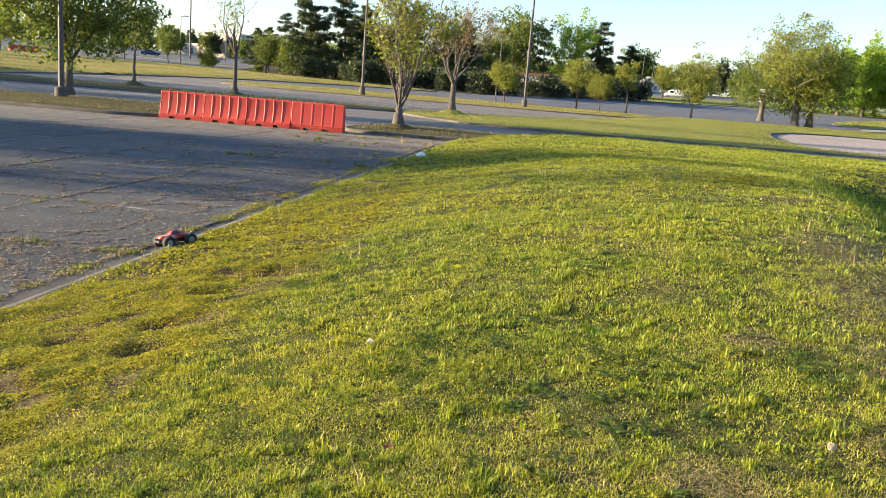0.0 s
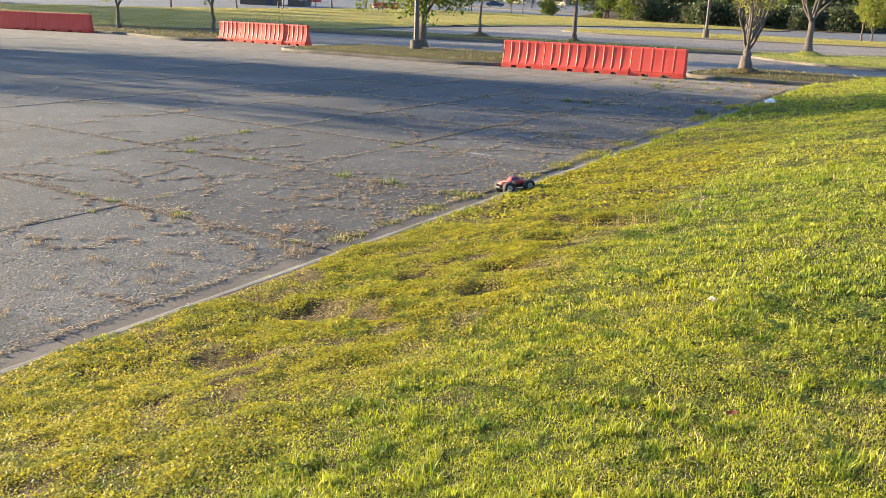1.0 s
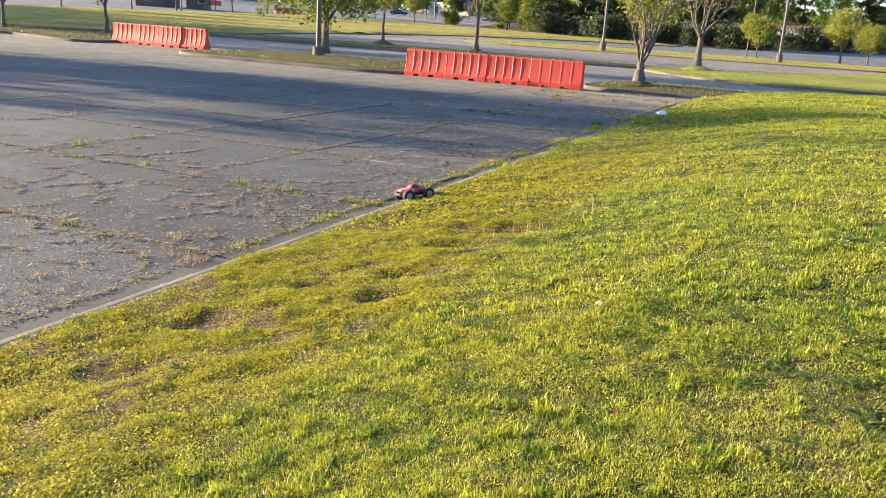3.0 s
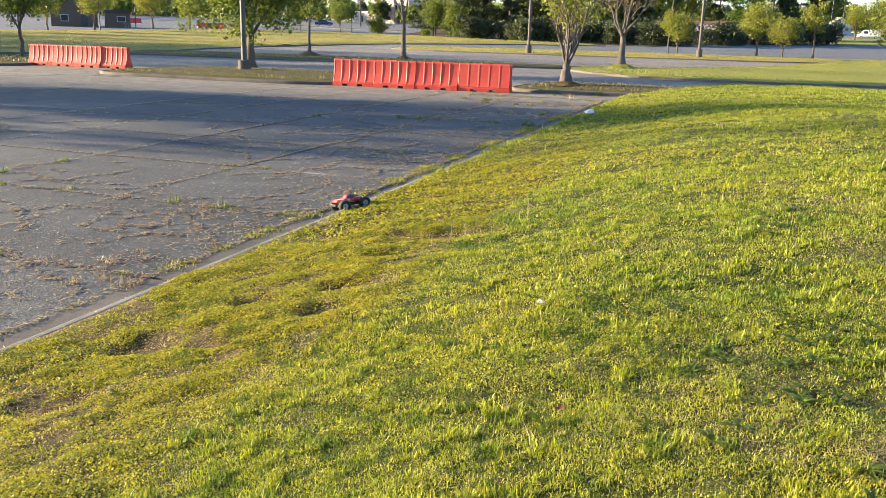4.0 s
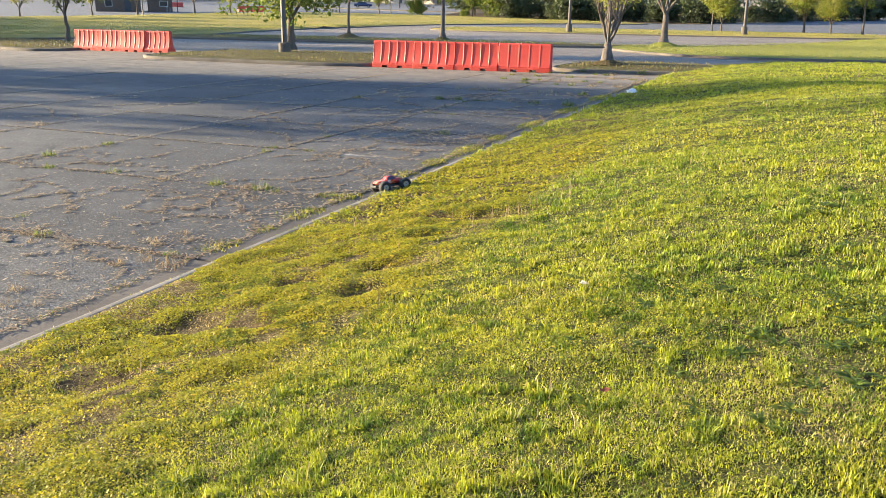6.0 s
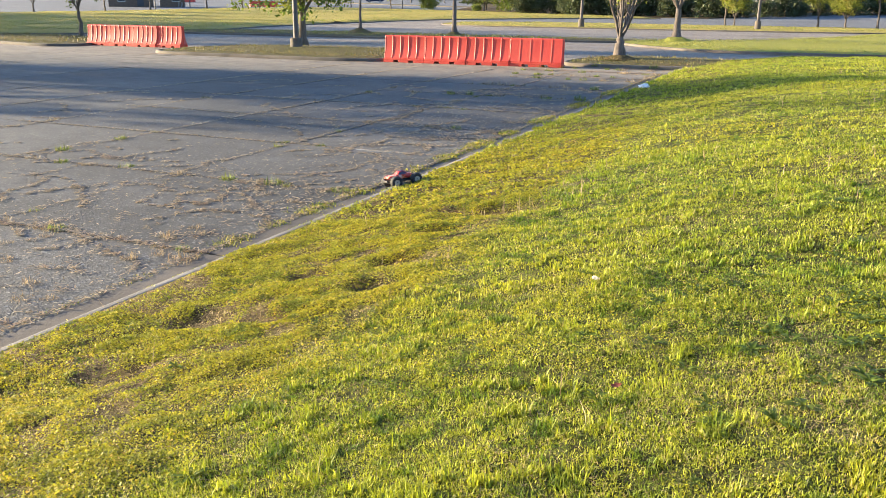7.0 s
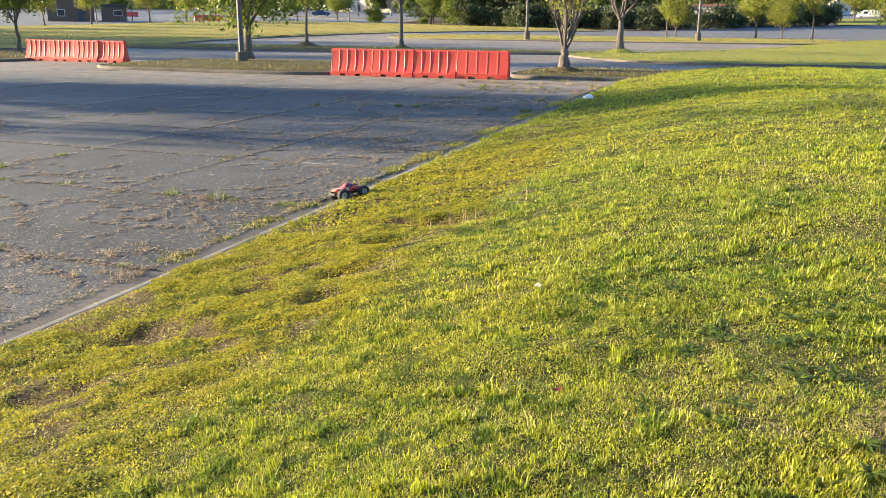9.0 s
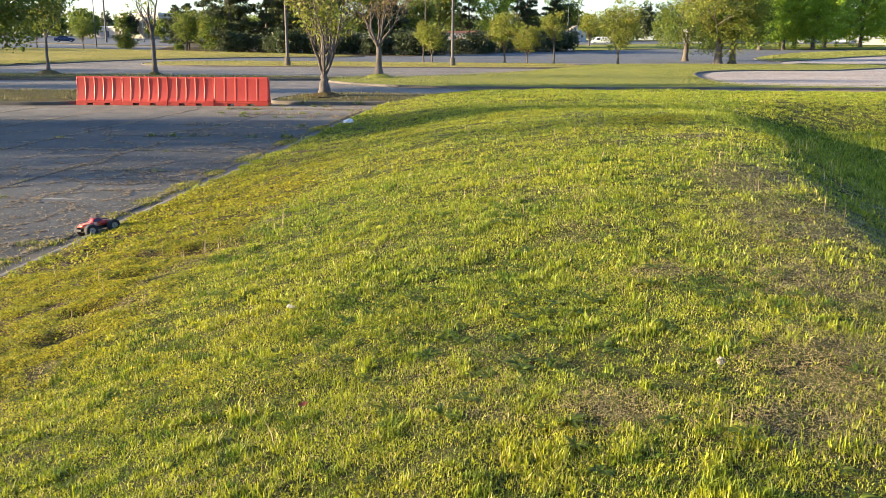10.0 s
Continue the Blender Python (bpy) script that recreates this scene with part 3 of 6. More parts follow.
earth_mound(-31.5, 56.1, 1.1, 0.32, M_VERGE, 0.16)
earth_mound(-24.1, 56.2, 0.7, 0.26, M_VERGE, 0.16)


# ---- water-filled barriers ----
RIBBED_LONG, FLAT_LONG = 1.765, 2.08


def barrier_body(ribbed=True):
    """The moulded shell of one barrier, its length along x."""
    L, n_u, zs = (RIBBED_LONG if ribbed else FLAT_LONG) - 0.008, 151, np.linspace(0.15, 1.07, 19)
    us = np.linspace(0, L, n_u)
    t = (zs - 0.15) / 0.92
    half = 0.12 + 0.165 * (1 - t) ** 3.0 if ribbed else 0.12 + 0.12 * (1 - t) ** 1.6
    panel = (us / L * 5) % 1.0
    groove = step(0.03, 0.10, panel) * (1 - step(0.90, 0.97, panel))
    end = step(0.0, 0.03, us) * step(0.0, 0.03, L - us)
    v, f = [], []
    for side in (-1, 1):
        for iz, z in enumerate(zs):
            keep = step(0.17, 0.24, z) * (1 - step(1.0, 1.05, z))
            deep = (0.015 if ribbed else 0.008) * keep
            crown = 0.02 * step(1.035, 1.07, z)
            for iu, u in enumerate(us):
                w = half[iz] - deep * groove[iu] - crown - 0.015 * (1 - end[iu])
                v.append((u, side * w, z))
    nz = len(zs)
    idx = lambda s, iz, iu: (s * nz + iz) * n_u + iu
    for s in (0, 1):
        for iz in range(nz - 1):
            for iu in range(n_u - 1):
                q = (idx(s, iz, iu), idx(s, iz, iu + 1), idx(s, iz + 1, iu + 1), idx(s, iz + 1, iu))
                f.append(q if s == 0 else q[::-1])
    for iu in range(n_u - 1):
        f.append((idx(0, nz - 1, iu), idx(0, nz - 1, iu + 1), idx(1, nz - 1, iu + 1), idx(1, nz - 1, iu)))
        f.append((idx(1, 0, iu), idx(1, 0, iu + 1), idx(0, 0, iu + 1), idx(0, 0, iu)))
    for iz in range(nz - 1):
        f.append((idx(1, iz, 0), idx(0, iz, 0), idx(0, iz + 1, 0), idx(1, iz + 1, 0)))
        f.append((idx(0, iz, n_u - 1), idx(1, iz, n_u - 1), idx(1, iz + 1, n_u - 1), idx(0, iz + 1, n_u - 1)))
    return mesh_of("body", v, np.array(f), M_RED)


def barrier_foot(half, long):
    bm = bmesh.new()
    for a, b in ((0.0, 0.25), (0.37, 0.62), (0.74, 1.0)):
        box(bm, a * long + 0.002, b * long - 0.008, -half, half, 0.0, 0.085, 0.008)
    box(bm, 0.002, long - 0.008, -half, half, 0.0851, 0.16, 0.012)
    return bm_mesh("foot", bm, M_RED)


def build_barriers():
    made = []
    for ribbed in (True, False):
        b = tagged(new("traffic_barrier"), "red moulded plastic water-filled barrier with vertical ribs standing on the paving" if ribbed else
                   "red plastic water-filled barrier with a flatter ribbed face on the paving", "barrier", "row of red barriers")
        part("body", barrier_body(ribbed), b)
        part("foot", barrier_foot(0.305 if ribbed else 0.255, RIBBED_LONG if ribbed else FLAT_LONG), b)
        bm = bmesh.new()
        rod(bm, (0.9, 0, 1.065), (0.9, 0, 1.085), 0.05, 0.045, 14)
        part("fill_cap", bm_mesh("fill_cap", bm, M_RED), b)
        bm = bmesh.new()
        end = (RIBBED_LONG if ribbed else FLAT_LONG) - 0.004
        rod(bm, (end, 0, 0.2), (end, 0, 0.98), 0.03, None, 10)
        part("hinge_pin", bm_mesh("hinge_pin", bm, M_RED), b)
        made.append(b)

    def row(x0, y0, x1, y1, kinds, z=0.0):
        """Barriers end to end from one place to another."""
        d = Vector((x1 - x0, y1 - y0))
        turn = math.degrees(math.atan2(d.y, d.x))
        longs = [FLAT_LONG if k else RIBBED_LONG for k in kinds]
        fit, gone = d.length / sum(longs), 0.0
        for k, long in zip(kinds, longs):
            p = Vector((x0, y0)) + d * (gone / sum(longs))
            gone += long
            b = copy_thing(made[k], pose(p.x, p.y + random.uniform(-0.02, 0.02), z, 0, 0, turn + random.uniform(-0.7, 0.7)))
            b.scale = (fit, 1, 1)

    row(-16.74, 31.95, -9.34, 32.42, (0, 0, 0, 1))
    row(-36.55, 35.45, -30.4, 35.65, (0, 0, 0, 0))
    row(-53.4, 31.9, -45.95, 34.0, (1, 1, 1, 1))
    row(-102.5, 139.8, -99.8, 145.0, (1,) * 3, 1.1)
    row(-138.7, 160.4, -137.2, 165.9, (1,) * 3, 1.72)
    for b in made:
        for o in (*b.children_recursive, b):
            bpy.data.objects.remove(o)


build_barriers()


# ---- trees ----
def tube(v, f, pts, radii, sides):
    """Adds a tapered, bent limb."""
    base = len(v)
    n = len(pts)
    for i, (p, r) in enumerate(zip(pts, radii)):
        d = (pts[min(i + 1, n - 1)] - pts[max(i - 1, 0)]).normalized()
        a = d.orthogonal().normalized()
        b = d.cross(a)
        for k in range(sides):
            t = 2 * math.pi * k / sides
            q = p + (a * math.cos(t) + b * math.sin(t)) * r
            v.append((q.x, q.y, q.z))
    for i in range(n - 1):
        for k in range(sides):
            j = (k + 1) % sides
            f.append((base + i * sides + k, base + i * sides + j, base + (i + 1) * sides + j, base + (i + 1) * sides + k))


def grow(rng, v, f, tips, start, way, length, radius, level, depth, wobble, lift, forks):
    n = 5 if level < 2 else 4
    pts, p, d = [start], start.copy(), way.normalized()
    for i in range(n):
        d = (d + Vector((rng.gauss(0, wobble), rng.gauss(0, wobble), rng.gauss(0, wobble * 0.6) + lift))).normalized()
        p = p + d * (length / n)
        pts.append(p.copy())
    radius = max(radius, 0.011)
    radii = [radius * (1 - 0.5 * i / n) for i in range(n + 1)]
    if level == depth:
        radii[-1] *= 0.35
    tube(v, f, pts, radii, 8 if level == 0 else 6 if level == 1 else 4 if level == 2 else 3)
    if level >= depth - 1:
        for q in pts[2:]:
            tips.append((q, level))
    if level < depth:
        count = forks[min(level, len(forks) - 1)]
        for k in range(count):
            at = n if k == 0 else rng.randint(max(1, n - 4), n)
            side = Vector((rng.gauss(0, 1), rng.gauss(0, 1), rng.uniform(0.1, 0.9)))
            turn = (d * (1.25 if k == 0 else 0.75) + side.normalized() * (0.35 if k == 0 else 0.85)).normalized()
            grow(rng, v, f, tips, pts[at], turn, length * rng.uniform(0.55, 0.8), radii[at] * (0.8 if k == 0 else 0.62), level + 1, depth, wobble * 1.1, lift, forks)


def leaf_cloud(rng, places, spread, per, size, flat=0.55):
    """Many small leaves about the given places."""
    g = np.random.default_rng(rng.randint(0, 10 ** 9))
    P = np.repeat(np.array([tuple(p) for p in places]), per, axis=0)
    n = len(P)
    off = g.normal(size=(n, 3))
    off /= np.linalg.norm(off, axis=1, keepdims=True) + 1e-9
    off *= (g.random((n, 1)) ** 0.5) * spread
    off[:, 2] *= 0.75
    P = P + off
    a = g.normal(size=(n, 3))
    a /= np.linalg.norm(a, axis=1, keepdims=True)
    b = np.cross(a, g.normal(size=(n, 3)))
    b /= np.linalg.norm(b, axis=1, keepdims=True) + 1e-9
    s = size * g.uniform(0.6, 1.35, (n, 1))
    c = np.cross(a, b) * s * 0.22
    v = np.stack([P - a * s, P + b * s * flat + c, P + a * s, P - b * s * flat + c], 1).reshape(-1, 3)
    i = np.arange(n) * 4
    return v, np.stack([i, i + 1, i + 2, i + 3], -1)


def tree_meshes(seed, height, trunk, clear, stems=1, lean=0.15, depth=3, forks=(4, 3, 3), wobble=0.16, lift=0.05, bark=None, leaves=None,
                per=12, spread=0.45, size=0.10, crown=(0, 0), crown_per=0, keep=1.0, stem=0.62):
    """Trunk with limbs, and a crown of leaves. crown: half width and half height of a filled crown; crown_per: leaf clumps in it."""
    rng = random.Random(seed)
    v, f, tips = [], [], []
    # flare of the roots and the clear trunk
    pts = [Vector((0, 0, -0.15)), Vector((0, 0, 0.08)), Vector((rng.gauss(0, 0.02), rng.gauss(0, 0.02), 0.35))]
    rad = [trunk * 1.75, trunk * 1.45, trunk * 1.08]
    for k in range(1, 4):
        pts.append(Vector((rng.gauss(0, 0.03), rng.gauss(0, 0.03), 0.35 + (clear - 0.35) * k / 3)))
        rad.append(trunk * (1.0 - 0.06 * k))
    tube(v, f, pts, rad, 12)
    top = pts[-1]
    for s in range(stems):
        ang = 2 * math.pi * (s + rng.uniform(-0.25, 0.25)) / stems
        tilt = lean * rng.uniform(0.7, 1.3) if stems > 1 else rng.uniform(0, 0.06)
        way = Vector((math.cos(ang) * tilt, math.sin(ang) * tilt, 1))
        reach = (height - clear) * {2: 0.62, 3: 0.50, 4: 0.36}.get(depth, 0.29) * rng.uniform(0.8, 1.15)
        grow(rng, v, f, tips, top - Vector((0, 0, 0.06)), way, reach, trunk * (0.86 if stems == 1 else stem), 0 if stems == 1 else 1, depth, wobble, lift, forks)
    wood = mesh_of("trunk", v, np.array(f), bark, True)
    places = [p for p, _ in tips if rng.random() < keep]
    hw, hh = crown
    if crown_per:
        mid = height - hh
        for _ in range(crown_per):
            d = Vector((rng.gauss(0, 1), rng.gauss(0, 1), rng.gauss(0, 1))).normalized()
            r = rng.uniform(0.35, 1.0) ** 0.6
            bulge = 0.92 + 0.48 * noise.noise(d * 2.1 + Vector((seed * 3.1, 0, 0)))
            places.append(Vector((d.x * hw * r * bulge, d.y * hw * r * bulge, mid + d.z * hh * r * bulge)))
    if not places:
        places = [Vector((0, 0, height))]
    lv, lf = leaf_cloud(rng, places, spread, per, size)
    return wood, mesh_of("crown", lv, lf, leaves)


def plant(name, meshes, x, y, z, turn, scale, label, category="tree", group=""):
    t = tagged(new(name), label, category, group)
    t.matrix_basis = Matrix.Translation((x, y, z)) @ Matrix.Rotation(turn, 4, "Z") @ Matrix.Diagonal((scale, scale, scale, 1))
    part("trunk", meshes[0], t)
    part("crown", meshes[1], t)
    return t


def conifer_meshes(seed, height, trunk, clear, reach, droop=0.05, per=60, size=0.2, tiers=15, ragged=0.35):
    """An evergreen: a straight trunk with tiers of level boughs, each a spray of needles with air between the tiers."""
    rng = random.Random(seed)
    v, f, places = [], [], []
    tube(v, f, [Vector((0, 0, -0.2)), Vector((0.04, 0, height * 0.3)), Vector((-0.05, 0.03, height * 0.65)), Vector((0, 0, height))], [trunk * 1.25, trunk, trunk * 0.6, 0.03], 9)
    for k in range(tiers):
        t = (k + rng.uniform(-0.3, 0.3)) / (tiers - 1)
        z = clear + (height - clear) * min(1.0, max(0.0, t))
        long = reach * (0.25 + 0.9 * max(0.0, 1 - t) ** 0.7) * (0.75 + 0.25 * math.sin(k * 2.4 + seed)) + 0.3
        for b in range(rng.randint(4, 6)):
            a = rng.uniform(0, 2 * math.pi)
            l = long * rng.uniform(1 - ragged, 1 + ragged)
            d = Vector((math.cos(a), math.sin(a), rng.uniform(-0.05, 0.28) - droop))
            start = Vector((0, 0, z))
            tube(v, f, [start, start + d * l * 0.5, start + d * l + Vector((0, 0, 0.05 * l))], [trunk * 0.22, trunk * 0.14, 0.02], 4)
            side = Vector((-d.y, d.x, 0))
            for q in range(max(3, int(l * 2.6))):
                u = rng.uniform(0.3, 1.05)
                places.append(start + d * l * u + side * rng.gauss(0, 0.20 * l * (1.1 - 0.6 * u)) + Vector((0, 0, rng.gauss(0.05, 0.10))))
    lv, lf = leaf_cloud(rng, places, 0.55, per, size, 0.3)
    return mesh_of("trunk", v, np.array(f), M_BARK_DARK, True), mesh_of("crown", lv, lf, M_LEAF_DARK)


def build_trees():
    P, D, Y, G, B = M_BARK_PALE, M_BARK_DARK, M_LEAF_YELLOW, M_LEAF_GREEN, M_LEAF_BRIGHT
    up = lambda x, y: float(rise(x, y))
    bare = tree_meshes(11, 8.8, 0.165, 0.6, stems=7, lean=0.62, depth=5, forks=(3, 3, 3, 3, 3), wobble=0.15, lift=0.06, bark=P, leaves=Y, per=3, spread=0.35, size=0.08, keep=0.55, stem=0.40)
    plant("bare_tree", bare, -7.85, 35.4, 0.45, 0.6, 1.0, "pale many-stemmed tree with thin branches and few yellow leaves", group="thin-leaved trees")
    bare2 = tree_meshes(23, 9.3, 0.2, 1.6, stems=6, lean=0.45, depth=5, forks=(3, 3, 3, 3, 2), wobble=0.14, lift=0.08, bark=P, leaves=M_LEAF_PINK, per=3, spread=0.35, size=0.075, keep=0.5, stem=0.45)
    plant("bare_tree", bare2, -8.7, 54.7, 0.48, 2.0, 1.0, "pale many-stemmed tree with budding bare branches on a mound", group="thin-leaved trees")
    leafy = tree_meshes(5, 9.2, 0.20, 1.6, stems=4, lean=0.42, depth=3, forks=(3, 3, 3), bark=D, leaves=G, per=30, spread=0.7, size=0.11, crown=(4.4, 4.0), crown_per=430, stem=0.5)
    plant("leafy_tree", leafy, -25.8, 39.7, 0.15, 0.3, 1.0, "dark-trunked tree with a dense green crown beside a lamp pole")
    sap = tree_meshes(31, 5.6, 0.10, 2.1, stems=3, lean=0.3, depth=3, forks=(3, 3, 3), bark=P, leaves=Y, per=16, spread=0.45, size=0.085, crown=(1.6, 1.7), crown_per=60, stem=0.6)
    sap2 = tree_meshes(38, 8.8, 0.15, 2.5, stems=3, lean=0.34, depth=4, forks=(3, 3, 3, 2), bark=P, leaves=Y, per=3, spread=0.45, size=0.085, keep=0.5, stem=0.6)
    plant("young_tree", sap, -31.5, 56.1, 0.45, 0.0, 1.0, "slender young tree with fresh yellow-green leaves", group="young trees")
    plant("young_tree", sap2, -24.1, 56.2, 0.42, 1.0, 1.0, "slender young tree with sparse yellow-green leaves", group="young trees")
    pear = tree_meshes(41, 6.2, 0.12, 1.5, stems=5, lean=0.40, depth=3, forks=(3, 3, 2), bark=D, leaves=G, per=20, spread=0.55, size=0.10, crown=(2.3, 2.1), crown_per=180, keep=0.5, stem=0.45)
    pear2 = tree_meshes(43, 6.0, 0.12, 1.3, stems=5, lean=0.45, depth=3, forks=(3, 3, 2), bark=D, leaves=Y, per=20, spread=0.5, size=0.095, crown=(2.2, 2.1), crown_per=180, keep=0.5, stem=0.45)
    egg = tree_meshes(47, 7.0, 0.12, 1.2, stems=5, lean=0.30, depth=3, forks=(3, 3, 2), bark=D, leaves=Y, per=20, spread=0.5, size=0.10, crown=(2.3, 2.8), crown_per=260, keep=0.35, stem=0.45)
    for x, y, s, r in ((-43.4, 41.4, 0.95, 0.2), (-47.0, 36.8, 0.9, 1.7)):
        plant("small_tree", pear, x, y, 0.2, r, s, "small round-crowned green tree on a kerbed island", group="small trees by the barriers")
    for m, x, y, s, r in ((pear2, -94.4, 94.8, 1.0, 0.4), (pear2, -98, 107.8, 1.15, 2.4), (pear2, -98.4, 121.9, 1.3, 1.1), (pear2, -95.2, 127.7, 0.95, 3.1), (pear, -112, 150, 1.2, 0.9), (pear, -90, 147, 1.0, 4.0),
                          (pear, -93, 149, 1.05, 2.0), (pear, -87.6, 152.5, 0.75, 2.2), (pear2, -96, 84, 1.0, 5.0)):
        plant("small_tree", m, x, y, up(x, y) + 0.05, r, s, "small round-crowned tree beyond the lawn", group="trees beyond the lawn")
    for m, x, y, s, r in ((pear2, -1.5, 100, 0.95, 0.0), (pear2, 1.1, 98, 0.70, 1.2), (sap, 4.1, 99, 1.05, 2.2), (egg, 11.2, 99.0, 1.02, 3.3), (sap, -10.6, 98, 0.85, 0.8), (pear2, -9.6, 97.6, 0.72, 4.4), (pear2, 16.3, 206, 1.25, 5.0)):
        plant("small_tree", m, x, y, up(x, y) + 0.1, r, s, "small tree with fresh yellow-green leaves beside the road", group="trees by the road")
    big = tree_meshes(53, 12.4, 0.42, 2.2, stems=5, lean=0.5, depth=4, forks=(3, 3, 3, 2), bark=P, leaves=Y, per=26, spread=0.75, size=0.12, crown=(5.2, 5.7), crown_per=440, keep=0.25, stem=0.42)
    big2 = tree_meshes(59, 9.2, 0.36, 2.4, stems=4, lean=0.5, depth=3, forks=(3, 3, 3), bark=D, leaves=G, per=28, spread=0.75, size=0.12, crown=(4.7, 4.1), crown_per=390, keep=0.5, stem=0.42)
    bright = tree_meshes(61, 13.0, 0.34, 2.6, stems=4, lean=0.35, depth=3, forks=(3, 3, 3), bark=D, leaves=B, per=16, spread=0.9, size=0.23, crown=(6.0, 6.5), crown_per=470, keep=0.5, stem=0.42)
    plant("big_tree", big2, 21.6, 115, 0.2, 0.5, 0.95, "broad green tree on the grass island", group="big trees by the lot")
    plant("big_tree", big, 22.4, 100, 0.22, 1.5, 1.0, "broad tree with a pale trunk and olive leaves", group="big trees by the lot")
    plant("big_tree", big2, 24.2, 101, 0.22, 3.5, 1.0, "broad green tree beside a pale-trunked one", group="big trees by the lot")
    for x, y, s, r in ((53, 181, 1.05, 0.0), (59, 182, 1.1, 2.0), (57.8, 190, 1.1, 4.0), (66, 196, 1.15, 1.0), (47, 176, 1.0, 3.0), (75, 200, 1.2, 5.0), (84, 208, 1.1, 0.7), (61, 212, 1.1, 1.9), (40, 186, 0.8, 4.4)):
        plant("big_tree", bright, x, y, up(x, y), r, s, "tall tree with bright spring leaves", group="bright trees at the lot's end")
    # woods behind the road
    pine = conifer_meshes(71, 14.0, 0.26, 2.4, 4.2, per=26, size=0.24)
    pine2 = conifer_meshes(72, 14.0, 0.24, 4.5, 3.0, per=24, size=0.22, tiers=11, ragged=0.5)
    oak = tree_meshes(73, 13.5, 0.3, 2.6, stems=4, lean=0.4, depth=3, forks=(3, 3, 3), bark=D, leaves=G, per=20, spread=1.0, size=0.21, crown=(4.6, 5.4), crown_per=210, stem=0.5)
    oak2 = tree_meshes(74, 13.5, 0.3, 2.6, stems=4, lean=0.3, depth=3, forks=(3, 3, 3), bark=D, leaves=B, per=20, spread=1.0, size=0.21, crown=(3.6, 5.8), crown_per=190, stem=0.5)
    budding = tree_meshes(75, 13.0, 0.28, 2.6, stems=6, lean=0.4, depth=4, forks=(3, 3, 3, 3), bark=P, leaves=M_LEAF_PINK, per=5, spread=0.6, size=0.12, keep=0.7, stem=0.45)
    shrub = tree_meshes(79, 4.6, 0.10, 0.5, stems=5, lean=0.6, depth=2, forks=(3, 3), bark=D, leaves=G, per=26, spread=0.7, size=0.14, crown=(2.8, 2.3), crown_per=120, stem=0.5)
    thicket = tree_meshes(83, 4.2, 0.10, 0.4, stems=5, lean=0.6, depth=2, forks=(3, 3), bark=D, leaves=M_LEAF_DARK, per=12, spread=0.8, size=0.23, crown=(3.0, 2.2), crown_per=120, stem=0.5)
    mid = lambda m, x, y, s, r, what: plant("woodland_tree", m, x, y, up(x, y), r, s, what, group="wood behind the road")
    for m, x, y, s, r in ((pine, -47.8, 142.2, 1.05, 0.3), (pine, -43, 147, 0.98, 1.3), (pine, -38, 141, 0.85, 2.3), (pine2, -54, 147, 0.72, 3.3), (pine, -33, 146, 0.9, 4.3), (pine, -58, 150, 0.55, 5.1), (pine, -62, 156, 0.5, 0.9),
                          (pine, -66, 164, 0.55, 2.9), (pine2, -29, 140, 0.9, 5.3), (pine, -22, 150, 0.8, 0.5), (pine2, 1.6, 190, 1.05, 1.5), (pine2, -0.6, 193, 0.95, 3.5), (pine, 7.6, 195, 0.75, 2.5), (pine2, -10.8, 189.7, 0.9, 0.2)):
        mid(m, x, y, s, r, "tall dark evergreen at the edge of a wood")
    for m, x, y, s, r in ((oak, -16.7, 184, 1.25, 0.0), (oak, -19, 160, 0.8, 1.0), (oak, -25, 150, 0.85, 2.0), (oak, -35, 154, 0.85, 3.0), (oak, -41, 157, 0.85, 4.0), (oak, -50, 150, 0.66, 5.0), (oak, -54.5, 140, 0.52, 1.9), (oak, 8.6, 197, 0.85, 0.6),
                          (oak2, -5.1, 185, 1.08, 0.8)):
        mid(m, x, y, s, r, "tall green tree at the edge of a wood")
    mid(budding, -20.6, 178.8, 1.1, 2.2, "tall budding tree with grey branches at a wood")
    plant("shrub", shrub, -49.5, 139.2, 0.6, 0.4, 1.3, "rounded bright green tree at the wood's edge", "shrub", "shrubs along the wood")
    plant("shrub", shrub, -64.2, 138.5, 0.75, 1.4, 0.72, "rounded green bush beside the lawn", "shrub", "shrubs along the wood")
    plant("shrub", shrub, -54, 135.4, 0.65, 2.4, 0.34, "small round green bush beside the lawn", "shrub", "shrubs along the wood")
    plant("narrow_tree", pear, -71, 137.4, 0.78, 0.0, 0.9, "narrow dark green tree beside the lawn")
    far_oak = tree_meshes(91, 12.5, 0.3, 1.4, stems=4, lean=0.4, depth=2, forks=(3, 3), bark=D, leaves=G, per=7, spread=1.1, size=0.60, crown=(5.4, 5.6), crown_per=170, stem=0.5)
    far_pine = tree_meshes(93, 14.0, 0.26, 2.0, stems=1, depth=2, forks=(6, 3), bark=D, leaves=M_LEAF_DARK, per=7, spread=1.1, size=0.58, crown=(3.6, 6.2), crown_per=150)
    rng = random.Random(9)
    for i in range(22):
        x = -46 + i * 2.6 + rng.uniform(-0.8, 0.8)
        y = max(132.0, 131 + (x + 16) * 1.25 if x > -16 else 131) + rng.uniform(0, 2.5) + (4 if x < -38 else 0)
        plant("shrub", thicket, x, y, up(x, y), rng.uniform(0, 6.3), rng.uniform(0.6, 0.95), "dark tangled shrub at the wood's edge", "shrub", "shrubs along the wood")
